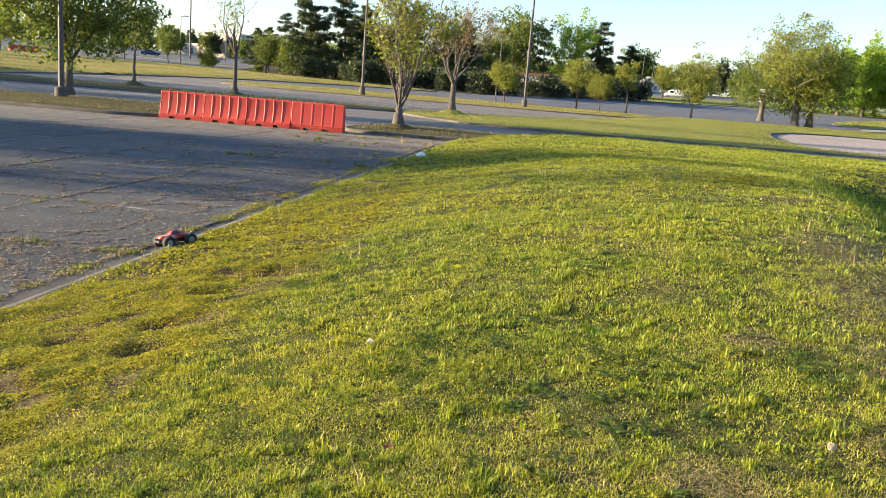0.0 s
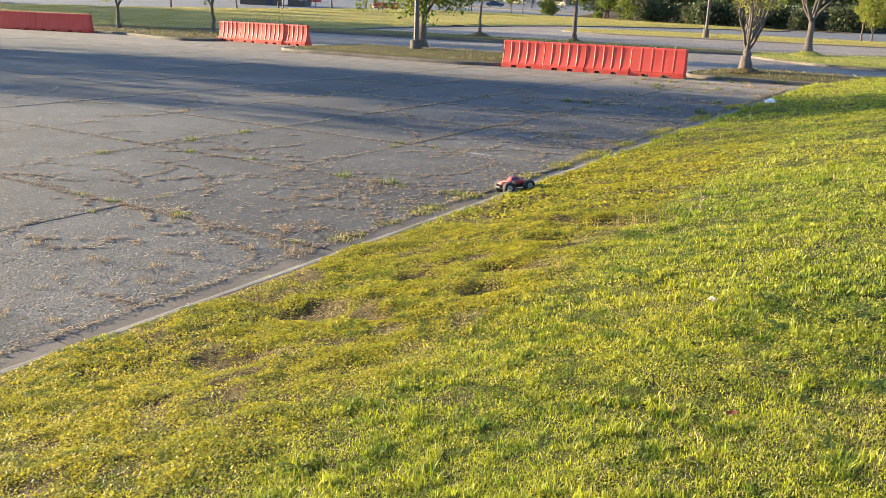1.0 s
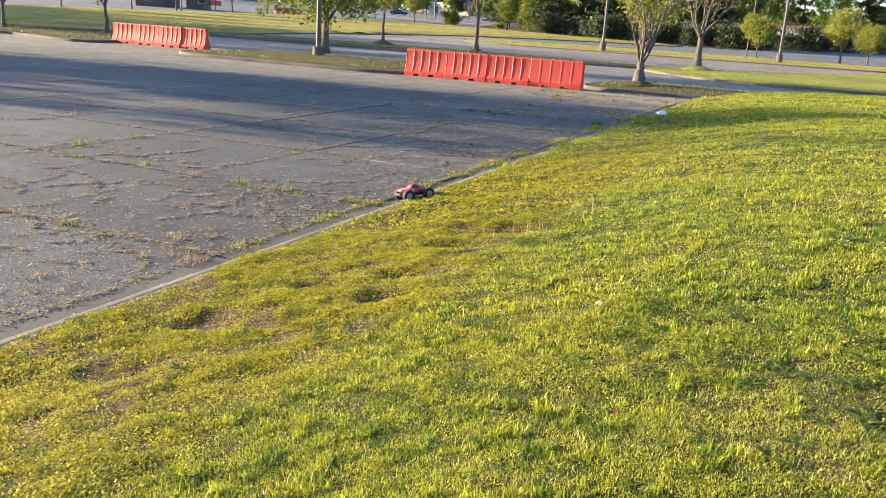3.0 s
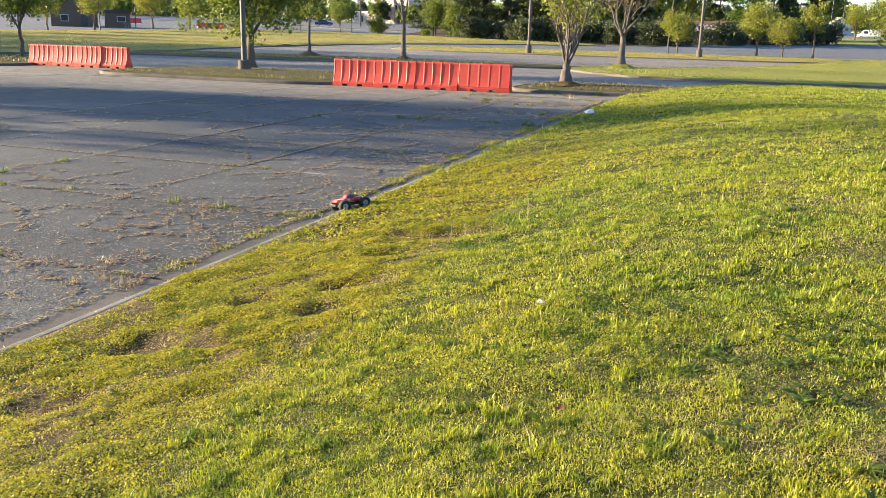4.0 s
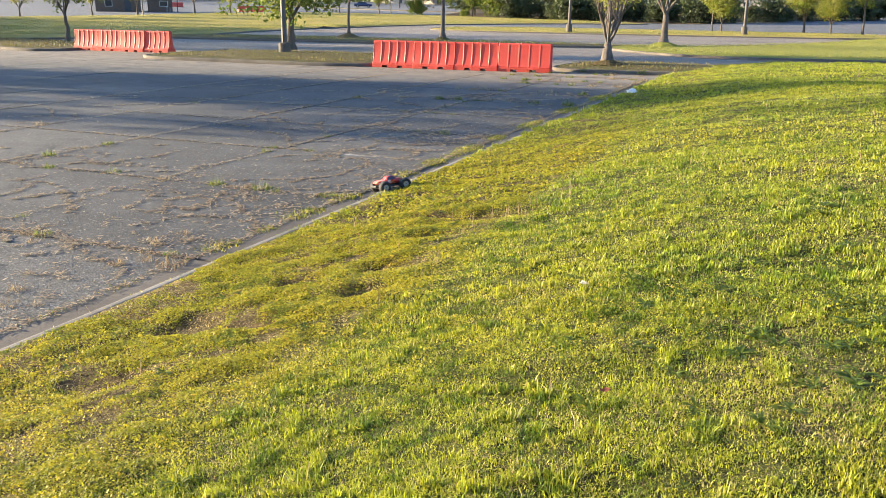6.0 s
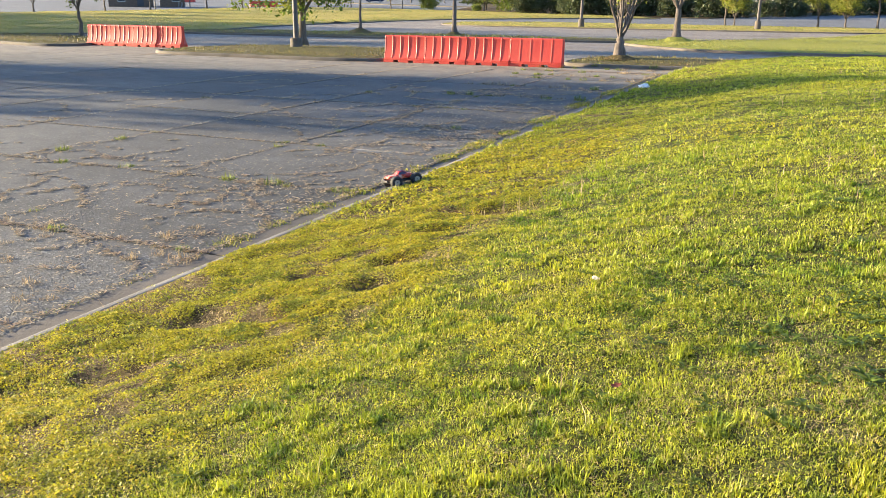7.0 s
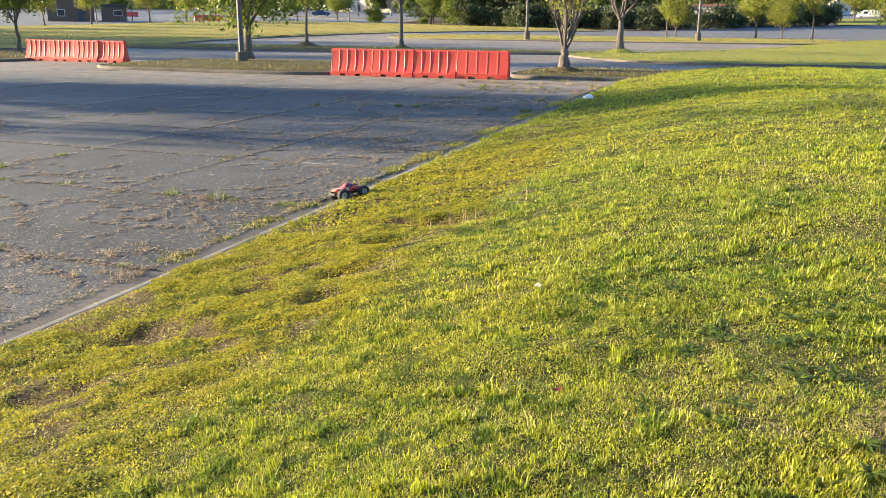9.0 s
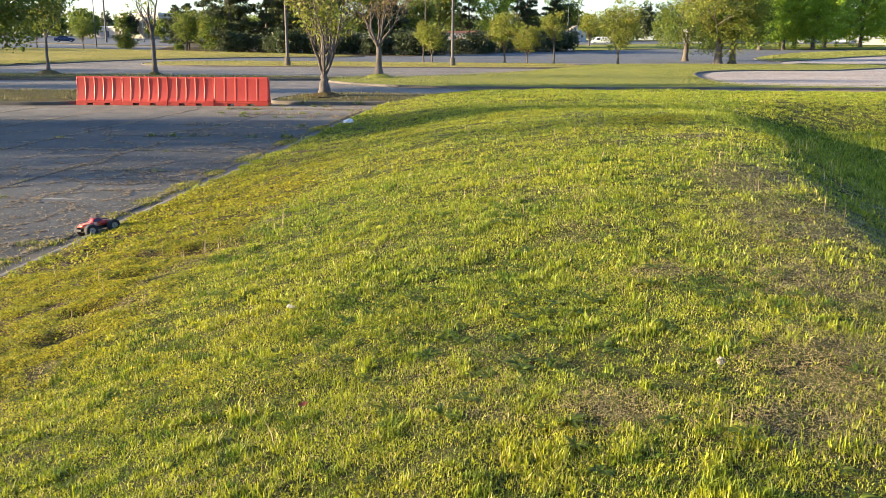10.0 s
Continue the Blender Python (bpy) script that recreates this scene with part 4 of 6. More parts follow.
    for i in range(110):
        a = radians(62 - i * 0.93 + rng.uniform(-0.8, 0.8))
        d = rng.uniform(270, 360)
        x, y = -math.sin(a) * d, math.cos(a) * d
        m = far_oak if rng.random() < 0.75 else far_pine
        plant("far_tree", m, x, y, up(x, y) - 0.25, rng.uniform(0, 6.3), rng.uniform(0.5, 0.85), "distant tree on the skyline", group="trees on the skyline")
    # out of sight to the side, between the sun and the car park
    airy = tree_meshes(97, 13.5, 0.3, 2.6, stems=4, lean=0.4, depth=3, forks=(3, 3, 3), bark=D, leaves=G, per=14, spread=1.0, size=0.17, crown=(4.2, 5.4), crown_per=100, stem=0.5)
    low = tree_meshes(98, 10.8, 0.2, 2.4, stems=3, lean=0.3, depth=3, forks=(3, 3, 3), bark=D, leaves=G, per=12, spread=0.8, size=0.15, crown=(2.0, 4.2), crown_per=70, stem=0.5)
    for m, x, y, s, r in ((airy, -61, 11.2, 1.28, 0.0), (airy, -63, 13.4, 1.10, 1.0), (airy, -60.5, 14.6, 0.94, 2.0), (low, -61, 4.9, 1.0, 0.6)):
        plant("big_tree", m, x, y, 0, r, s, "broad green tree with an open crown along the car park", group="trees along the car park")
    for x, y, s, r in ((-104, 31, 1.3, 3.0), (-105, 36, 1.5, 1.0), (-102, 41, 1.45, 4.0), (-106, 45, 1.5, 2.0), (-104, 50, 1.45, 5.0), (-109, 55, 1.5, 0.4), (-150, 48, 1.6, 1.4), (-151, 56, 1.6, 2.4), (-152, 64, 1.6, 3.4)):
        plant("big_tree", airy, x, y, 0, r, s, "tall broad tree beyond the car park", group="trees along the car park")


build_trees()


# ---- poles ----
def lamp_pole(x, y, height, r, label, heads=1, footing=0.75, steel=None, name="street_lamp", z=0.0, turn=0.0):
    steel = steel or M_STEEL
    p = tagged(new(name), label, "street lamp" if heads else "pole")
    p.matrix_basis = pose(x, y, z, 0, 0, turn)
    if footing:
        bm = bmesh.new()
        rod(bm, (0, 0, -0.25), (0, 0, footing), 0.30, 0.28, 20)
        part("footing", bm_mesh("footing", bm, M_GUTTER), p, "round concrete footing")
        bm = bmesh.new()
        box(bm, -0.2, 0.2, -0.2, 0.2, footing, footing + 0.03, 0.008)
        part("base_plate", bm_mesh("base_plate", bm, steel), p)
    bm = bmesh.new()
    rod(bm, (0, 0, -0.2), (0, 0, height), r, r * 0.6, 12)
    part("pole", bm_mesh("pole", bm, steel), p)
    for k in range(heads):
        s = 1 if k == 0 else -1
        bm = bmesh.new()
        rod(bm, (0, 0, height - 0.1), (s * 0.7, 0, height + 0.02), r * 0.4, None, 8)
        part("arm", bm_mesh("arm", bm, steel), p)
        bm = bmesh.new()
        box(bm, min(s * 0.6, s * 1.3), max(s * 0.6, s * 1.3), -0.2, 0.2, height - 0.03, height + 0.13, 0.03)
        part("lamp_head", bm_mesh("lamp_head", bm, M_DARK_STEEL), p)
    return p


lamp_pole(-24.0, 36.3, 10.5, 0.13, "tall brown steel lamp pole on a concrete footing beside a tree", z=0.2, footing=0.42)
lamp_pole(-22.4, 83.5, 12, 0.15, "tall steel lamp pole on a concrete footing in a grass strip", z=0.15)
lamp_pole(-6.4, 86.2, 10.8, 0.15, "tall steel lamp pole with two heads on a concrete footing", z=0.15, heads=2)
lamp_pole(-14.4, 135.2, 9.0, 0.12, "plain wooden utility pole by the road", heads=0, footing=0, name="utility_pole", z=0.45)
lamp_pole(-69.5, 138.9, 8.3, 0.10, "black lamp pole beside the far lawn", heads=1, footing=0.3, steel=M_DARK_STEEL, z=0.8)
lamp_pole(-101, 207, 24, 0.22, "very tall steel pole near a pale building", heads=0, footing=0, name="utility_pole", z=1.9)
lamp_pole(-95, 215, 9.5, 0.10, "black lamp pole before a pale building", heads=1, footing=0.3, steel=M_DARK_STEEL, z=2.0)
lamp_pole(9.9, 180.3, 8.8, 0.11, "dark lamp pole with two heads beside the road", heads=2, footing=0.3, steel=M_DARK_STEEL, z=1.2)
lamp_pole(14.0, 212, 9.2, 0.11, "dark lamp pole beside the road", heads=1, footing=0.3, steel=M_DARK_STEEL, z=1.75)
lamp_pole(-95.6, 106.3, 9, 0.09, "thin lamp pole beyond the lawn", heads=1, footing=0, z=0.6)


# ---- buildings in the distance ----
M_WALL_PALE = make_concrete("pale rendered wall", (0.40, 0.35, 0.29), (0.52, 0.47, 0.40))
M_WALL_BROWN = make_plain("brown boarded wall", (0.13, 0.085, 0.06), 0.8, 0, 0.4, 3)
M_WALL_DARK = make_plain("dark cladding", (0.05, 0.05, 0.06), 0.6, 0, 0.4, 2)
M_WALL_GREY = make_plain("grey panel wall", (0.30, 0.30, 0.31), 0.6, 0, 0.3, 2)
M_ROOF = make_plain("dark shingle roof", (0.075, 0.062, 0.058), 0.9, 0, 0.5, 6)
M_ROOF_RED = make_plain("faded red roof", (0.33, 0.14, 0.10), 0.85, 0, 0.4, 4)
M_GLASS = make_plain("dark window glass", (0.03, 0.035, 0.045), 0.08, 0, 0.1, 2)
M_TRIM = make_plain("white trim paint", (0.50, 0.49, 0.47), 0.6, 0, 0.2, 5)
M_BLUE = make_plain("blue paint", (0.03, 0.07, 0.20), 0.5, 0.1, 0.4, 4)
M_WHITE_CAR = make_plain("white car paint", (0.50, 0.51, 0.52), 0.3, 0, 0.1, 2)
M_BLUE_CAR = make_plain("dark blue car paint", (0.03, 0.045, 0.10), 0.25, 0.2, 0.1, 2)
M_RED_CAR = make_plain("red car paint", (0.36, 0.04, 0.03), 0.3, 0.1, 0.1, 2)


def add_window(house, x, y, z, w, h):
    """A framed pane in the front wall, whose face lies at y."""
    bm = bmesh.new()
    for a, b, c, d in ((-w / 2, -w / 2 + 0.1, 0, h), (w / 2 - 0.1, w / 2, 0, h), (-w / 2, w / 2, 0, 0.1), (-w / 2, w / 2, h - 0.1, h)):
        box(bm, x + a, x + b, y - 0.06, y + 0.05, z + c, z + d)
    win = part("window", bm_mesh("window", bm, M_TRIM), house)
    bm = bmesh.new()
    box(bm, x - w / 2 + 0.1, x + w / 2 - 0.1, y - 0.02, y + 0.04, z + 0.1, z + h - 0.1)
    part("pane", bm_mesh("pane", bm, M_GLASS), win, "dark glass pane")


def building(name, x, y, turn, w, d, h, wall, label, roof="flat", roof_mat=None, windows=(), door=None, base=1.5):
    z = float(rise(x, y))
    b = tagged(new(name), label, "building")
    b.matrix_basis = pose(x, y, z, 0, 0, turn)
    bm = bmesh.new()
    box(bm, -w / 2, w / 2, -d / 2, d / 2, -base, h)
    if roof == "gable":
        top = h + w * 0.32
        for s in (-1, 1):
            q = [bm.verts.new(p) for p in ((-w / 2, s * d / 2, h), (w / 2, s * d / 2, h), (0, s * d / 2, top))]
            bm.faces.new(q)
    part("wall", bm_mesh("wall", bm, wall), b)
    bm = bmesh.new()
    if roof == "gable":
        for s in (-1, 1):
            q = [bm.verts.new(p) for p in ((s * (w / 2 + 0.4), -d / 2 - 0.4, h - 0.2), (s * (w / 2 + 0.4), d / 2 + 0.4, h - 0.2), (0, d / 2 + 0.4, top + 0.08), (0, -d / 2 - 0.4, top + 0.08))]
            face = bm.faces.new(q)
            bmesh.ops.solidify(bm, geom=[face], thickness=0.15)
    else:
        box(bm, -w / 2 - 0.15, w / 2 + 0.15, -d / 2 - 0.15, d / 2 + 0.15, h + 0.002, h + 0.45)
        box(bm, -w / 2 + 0.3, w / 2 - 0.3, -d / 2 + 0.3, d / 2 - 0.3, h + 0.45, h + 0.5)
    part("roof", bm_mesh("roof", bm, roof_mat or M_TRIM), b)
    for u, zz, ww, hh in windows:
        add_window(b, u, -d / 2 - 0.002, zz, ww, hh)
    if door:
        u, ww, hh = door
        bm = bmesh.new()
        box(bm, u - ww / 2, u + ww / 2, -d / 2 - 0.06, -d / 2 + 0.02, 0, hh)
        part("door", bm_mesh("door", bm, M_WALL_DARK), b, "dark door")
    return b


building("pale_building", -121, 281, -24, 19, 12, 7.4, M_WALL_PALE, "pale two-storey building with a flat parapet roof",
         windows=[(-7, 4.6, 1.4, 1.5), (-3.5, 4.6, 1.4, 1.5), (0, 4.6, 1.4, 1.5), (3.5, 4.6, 1.4, 1.5), (7, 4.6, 1.4, 1.5), (-6, 1.0, 2.4, 1.7), (-1.5, 1.0, 2.4, 1.7)], door=(5.5, 2.2, 2.4))
building("low_wing", -141, 290, -22, 17, 9, 3.2, M_WALL_PALE, "long low pale wing with a flat roof", windows=[(-5, 1, 1.6, 1.3), (0, 1, 1.6, 1.3)], door=(5, 1.4, 2.2))
building("wooden_house", -118, 125, 43, 7.6, 7, 2.5, M_WALL_BROWN, "small brown wooden house with a dark gable roof", "gable", M_ROOF, windows=[(-1.6, 0.8, 1.3, 1.2)], door=(1.6, 1.1, 2.05))
building("wooden_shed", -111.5, 128.5, 43, 4.2, 4, 2.4, M_WALL_BROWN, "low brown shed with a dark flat roof", "flat", M_ROOF, windows=[(0.6, 0.9, 1.5, 1.0)])
hall = building("dark_hall", -262, 306, 40, 44, 18, 13, M_WALL_DARK, "large dark hall with pale vertical panels", "flat", M_ROOF)
for k in range(9):
    bm = bmesh.new()
    box(bm, -18 + k * 4.5, -15.4 + k * 4.5, -9.12, -9.0, 2.0, 7.5)
    part("panel", bm_mesh("panel", bm, M_WALL_PALE), hall, "pale upright panel")
building("white_house", 16.5, 285, 30, 7, 7, 2.6, M_TRIM, "small white house with a pale gable roof", "gable", M_WALL_PALE, windows=[(-2, 1, 1.2, 1.2), (2, 1, 1.2, 1.2)])
building("red_roof_house", -12.5, 236, 3, 16, 8, 2.8, M_WALL_PALE, "low pale house with a faded red roof behind the wood", "flat", M_ROOF_RED, windows=[(-5, 1, 1.6, 1.2), (0, 1, 1.6, 1.2), (5, 1, 1.6, 1.2)])
building("panel_building", 93, 232, -22, 13, 12, 16, M_WALL_GREY, "tall grey panelled building with dark window bands", "flat", M_WALL_DARK,
         windows=[(u, z, 2.2, 1.8) for z in (2, 5.4, 8.8, 12.2) for u in (-4.2, 0, 4.2)])
building("low_shop", 66, 275, 30, 30, 12, 3.2, M_WALL_GREY, "long low pale shop behind the bright trees", "flat", M_WALL_GREY, windows=[(-12 + 6 * k, 0.8, 3.4, 1.8) for k in range(5)])


# ---- vehicles ----
def car_meshes(kind):
    """Length along x, nose at +x."""
    if kind == "van":
        L, W, H, secs = 5.0, 1.9, 2.0, [(-2.5, 0.5, 1.92), (-2.4, 0.35, 1.98), (1.1, 0.35, 1.98), (1.75, 0.35, 1.2), (2.4, 0.38, 1.05), (2.5, 0.5, 0.9)]
        glass = [(1.12, 1.93, 1.74, 1.22)]
    else:
        L, W, H, secs = 4.6, 1.8, 1.5, [(-2.3, 0.5, 0.85), (-2.2, 0.3, 1.0), (-1.5, 0.28, 1.05), (-1.0, 0.28, 1.46), (0.3, 0.28, 1.48), (1.0, 0.28, 1.0), (2.1, 0.3, 0.85), (2.3, 0.45, 0.7)]
        glass = [(0.33, 1.42, 0.96, 1.03)]
    v, f = [], []
    for x, z0, z1 in secs:
        w = W / 2
        top = w * (0.78 if z1 > 1.1 else 0.95)
        v += [(x, -w * 0.95, z0), (x, -w, z0 + 0.35), (x, -w * 0.98, min(z1, 0.98)), (x, -top, z1 - 0.04), (x, -top + 0.12, z1), (x, top - 0.12, z1), (x, top, z1 - 0.04), (x, w * 0.98, min(z1, 0.98)), (x, w, z0 + 0.35), (x, w * 0.95, z0)]
    m = 10
    for i in range(len(secs) - 1):
        for k in range(m):
            j = (k + 1) % m
            f.append((i * m + k, (i + 1) * m + k, (i + 1) * m + j, i * m + j))
    ends = np.array([range(m), range((len(secs)) * m - 1, (len(secs) - 1) * m - 1, -1)])
    return v, [np.array(f), ends], W, H


def vehicle(name, kind, x, y, turn, paint, label):
    c = tagged(new(name), label, "van" if kind == "van" else "car")
    c.matrix_basis = pose(x, y, float(rise(x, y)) + 0.02, 0, 0, turn)
    v, f, W, H = car_meshes(kind)
    part("body", mesh_of("body", v, f, paint), c)
    for s in (-1, 1):
        bm = bmesh.new()
        if kind == "van":
            box(bm, 0.2, 1.1, s * W * 0.455 - 0.03, s * W * 0.455 + 0.03, 1.1, 1.75, 0.02)
        else:
            box(bm, -1.1, 0.55, s * W * 0.44 - 0.05, s * W * 0.44 + 0.05, 1.02, 1.38, 0.03)
        part("side_window", bm_mesh("side_window", bm, M_GLASS), c)
        for wx in ((-1.5, 1.55) if kind == "van" else (-1.4, 1.4)):
            bm = bmesh.new()
            rod(bm, (wx, s * (W / 2 - 0.2), 0.32), (wx, s * (W / 2 + 0.01), 0.32), 0.33, None, 20)
            wheel = part("wheel", bm_mesh("wheel", bm, M_TYRE_FAR), c)
            bm = bmesh.new()
            rod(bm, (wx, s * (W / 2 - 0.1), 0.32), (wx, s * (W / 2 + 0.025), 0.32), 0.19, None, 14)
            part("rim", bm_mesh("rim", bm, M_WALL_GREY), wheel, "grey rim")
    bm = bmesh.new()
    x0, x1 = (1.2, 1.62) if kind == "van" else (0.45, 0.88)
    za, zb = (1.88, 1.36) if kind == "van" else (1.42, 1.1)
    q = [bm.verts.new(p) for p in ((x0, -0.66, za), (x0, 0.66, za), (x1, 0.72, zb), (x1, -0.72, zb))]
    bmesh.ops.translate(bm, vec=(0.03, 0, 0.03), verts=q)
    bmesh.ops.solidify(bm, geom=[bm.faces.new(q)], thickness=0.02)
    part("windscreen", bm_mesh("windscreen", bm, M_GLASS), c)
    return c


M_TYRE_FAR = make_plain("car tyre rubber", (0.025, 0.025, 0.025), 0.85)
vehicle("parked_van", "van", 20.8, 226, 176, M_WHITE_CAR, "white van parked beyond the road")
vehicle("parked_car", "car", -52, 187, 10, M_WHITE_CAR, "white car parked behind the wood")
vehicle("parked_car", "car", -109, 202, 25, M_BLUE_CAR, "dark blue car on the far road")
vehicle("parked_car", "car", -14.8, 226, 5, M_RED_CAR, "red car parked behind the wood")
for k in range(4):
    vehicle("parked_car", "car", 76 + k * 6.2, 246 + k * 1.5, -18, M_WHITE_CAR if k % 2 == 0 else M_BLUE_CAR, "white car parked behind the bright trees" if k % 2 == 0 else "dark blue car parked behind the bright trees")


# ---- small things beyond the lawn ----
def build_far_clutter():
    z = float(rise(-124.3, 141.8))
    d = tagged(new("skip"), "blue steel rubbish skip beyond the lawn", "skip")
    d.matrix_basis = pose(-124.3, 141.8, z, 0, 0, 40)
    bm = bmesh.new()
    vs = box(bm, -1.1, 1.1, -0.8, 0.8, 0.12, 1.5, 0.03)
    for v in vs:
        if v.is_valid and v.co.z < 0.5:
            v.co.x *= 0.85
    part("body", bm_mesh("body", bm, M_BLUE), d)
    bm = bmesh.new()
    box(bm, -1.15, 1.15, -0.85, 0.85, 1.5, 1.58, 0.02)
    part("lid", bm_mesh("lid", bm, M_WALL_DARK), d, "dark lid")
    k = tagged(new("kiosk"), "small grey booth with a pale flat roof on posts", "kiosk")
    k.matrix_basis = pose(-94.4, 141.1, float(rise(-94.4, 141.1)), 0, 0, 34)
    bm = bmesh.new()
    box(bm, -0.9, 0.9, -0.7, 0.7, 0, 2.2, 0.02)
    part("wall", bm_mesh("wall", bm, M_WALL_GREY), k)
    bm = bmesh.new()
    box(bm, -1.6, 1.6, -1.2, 1.2, 2.4, 2.6, 0.03)
    part("roof", bm_mesh("roof", bm, M_TRIM), k)
    for sx in (-1.4, 1.4):
        for sy in (-1, 1):
            bm = bmesh.new()
            rod(bm, (sx, sy, 0), (sx, sy, 2.4), 0.06)
            part("post", bm_mesh("post", bm, M_DARK_STEEL), k)
    r = tagged(new("bicycle_rack"), "grey steel bicycle rack of three hoops", "rack")
    r.matrix_basis = pose(-108.5, 127.4, float(rise(-108.5, 127.4)), 0, 0, 40)
    for i in range(3):
        bm = bmesh.new()
        rod(bm, (-0.5 + i * 0.5, 0, 0), (-0.5 + i * 0.5, 0, 0.8), 0.03)
        rod(bm, (-0.28 + i * 0.5, 0, 0), (-0.28 + i * 0.5, 0, 0.8), 0.03)
        rod(bm, (-0.5 + i * 0.5, 0, 0.8), (-0.28 + i * 0.5, 0, 0.8), 0.03)
        part("hoop", bm_mesh("hoop", bm, M_WALL_GREY), r)
    t = tagged(new("traffic_signal"), "dark pole with a traffic signal showing red", "traffic light")
    t.matrix_basis = pose(-107.8, 128.9, float(rise(-107.8, 128.9)), 0, 0, 40)
    bm = bmesh.new()
    rod(bm, (0, 0, -0.2), (0, 0, 5.6), 0.09, 0.07)
    part("pole", bm_mesh("pole", bm, M_DARK_STEEL), t)
    bm = bmesh.new()
    box(bm, -0.18, 0.18, -0.3, -0.08, 4.5, 5.5, 0.03)
    part("signal_head", bm_mesh("signal_head", bm, M_DARK_STEEL), t)
    n = Nodes("lit red lens")
    e = n.node("ShaderNodeEmission", Color=(1.0, 0.05, 0.03), Strength=3.0)
    n.tree.links.new(e.outputs[0], n.out.inputs[0])
    bm = bmesh.new()
    rod(bm, (0, -0.31, 5.32), (0, -0.34, 5.32), 0.11, 0.10, 16)
    part("red_lens", bm_mesh("red_lens", bm, n.mat), t, "glowing red lens")


build_far_clutter()


# ---- grass and weeds ----
def blades(rng, P, height, width, lean, bend=0.5, full=True):
    """Blades of grass at the places P (n x 3). full: bent in two pieces; otherwise a single spike."""
    n = len(P)
    ang = rng.uniform(0, 2 * np.pi, n)
    tilt = np.abs(rng.normal(lean * 0.45, lean * 0.75, n))
    side = np.stack([np.cos(ang), np.sin(ang), np.zeros(n)], -1)
    out = np.stack([-np.sin(ang), np.cos(ang), np.zeros(n)], -1)
    h, w = height[:, None], width[:, None]
    up = np.array([0.0, 0.0, 1.0])
    if not full:
        tip = P + up * h * np.cos(tilt)[:, None] + out * h * np.sin(tilt)[:, None]
        v = np.stack([P - side * w, P + side * w, tip], 1).reshape(-1, 3)
        i = np.arange(n) * 3
        return v, np.stack([i, i + 1, i + 2], -1)
    mid = P + (up * np.cos(tilt * 0.6)[:, None] + out * np.sin(tilt * 0.6)[:, None]) * h * 0.5
    t2 = np.minimum(tilt * (1.6 + bend), 1.9)
    tip = mid + (up * np.cos(t2)[:, None] + out * np.sin(t2)[:, None]) * h * 0.55
    v = np.stack([P, mid - side * w, mid + side * w, tip], 1).reshape(-1, 3)
    i = (np.arange(n) * 4)[:, None]
    return v, np.concatenate([i + np.array([[0, 2, 1]]), i + np.array([[1, 2, 3]])], 0)


def sector(rng, r0, r1, per_m2, a0=-40, a1=82):
    """Even scatter over a sweep of ground round the standing place."""
    a0, a1 = radians(a0), radians(a1)
    n = int((a1 - a0) / 2 * (r1 ** 2 - r0 ** 2) * per_m2)
    r = np.sqrt(rng.uniform(r0 ** 2, r1 ** 2, n))
    a = rng.uniform(a0, a1, n)
    return -np.sin(a) * r, np.cos(a) * r


BARE = tuple((px, py, rx * 0.95, ry * 0.95) for px, py, rx, ry, _ in PITS) + (
    (-3.0, 4.2, 0.16, 0.14), (-3.35, 3.3, 0.14, 0.2), (-3.1, 3.9, 0.12, 0.12), (-2.75, 6.4, 0.22, 0.16), (-2.2, 8.8, 0.3, 0.15), (-3.2, 8.6, 0.2, 0.15), (-3.5, 6.2, 0.16, 0.2), (-2.55, 4.4, 0.12, 0.2),
    (2.3, 6.0, 0.5, 0.7), (1.9, 4.6, 0.4, 0.5), (2.5, 8.4, 0.5, 0.8), (2.64, 12.0, 0.35, 0.3), (1.6, 3.4, 0.35, 0.35), (1.1, 4.9, 0.2, 0.2), (0.6, 3.0, 0.2, 0.18), (1.2, 2.8, 0.25, 0.2))


def bareness(x, y):
    """How bare the ground is, 0 to 1."""
    b = 0.0
    for px, py, rx, ry in BARE:
        b = np.maximum(b, np.exp(-((x - px) / rx / 0.9) ** 2 - ((y - py) / ry / 0.9) ** 2) * 1.25)
    return np.clip(b + 0.25 * step(0.64, 0.75, fbm(x, y, 1.3, 51)) + 0.72 * step(0.53, 0.64, fbm(x, y, 1.9, 57)) * step(-2.2, -2.8, x) * step(14.0, 9.0, y) + 0.35 * step(1.3, 2.6, x) * step(14, 6, y) * step(0.42, 0.6, fbm(x, y, 1.1, 77)), 0, 0.97)


def clover_share(x, y):
    """Where low yellow plants take over from the grass: along the kerb."""
    edge = -2.6 + 0.5 * (fbm(x, y, 0.9, 31) - 0.5) * 2
    gold = 0.9 * np.exp(-((x - 2.6) / 0.45) ** 2 - ((y - 15.3) / 0.7) ** 2)
    return np.maximum(gold, step(0.35, -0.35, x - edge) * step(17, 9, y)) + 0.07 * step(0.58, 0.7, fbm(x, y, 0.5, 43)) * step(-2.5, -1.5, x)


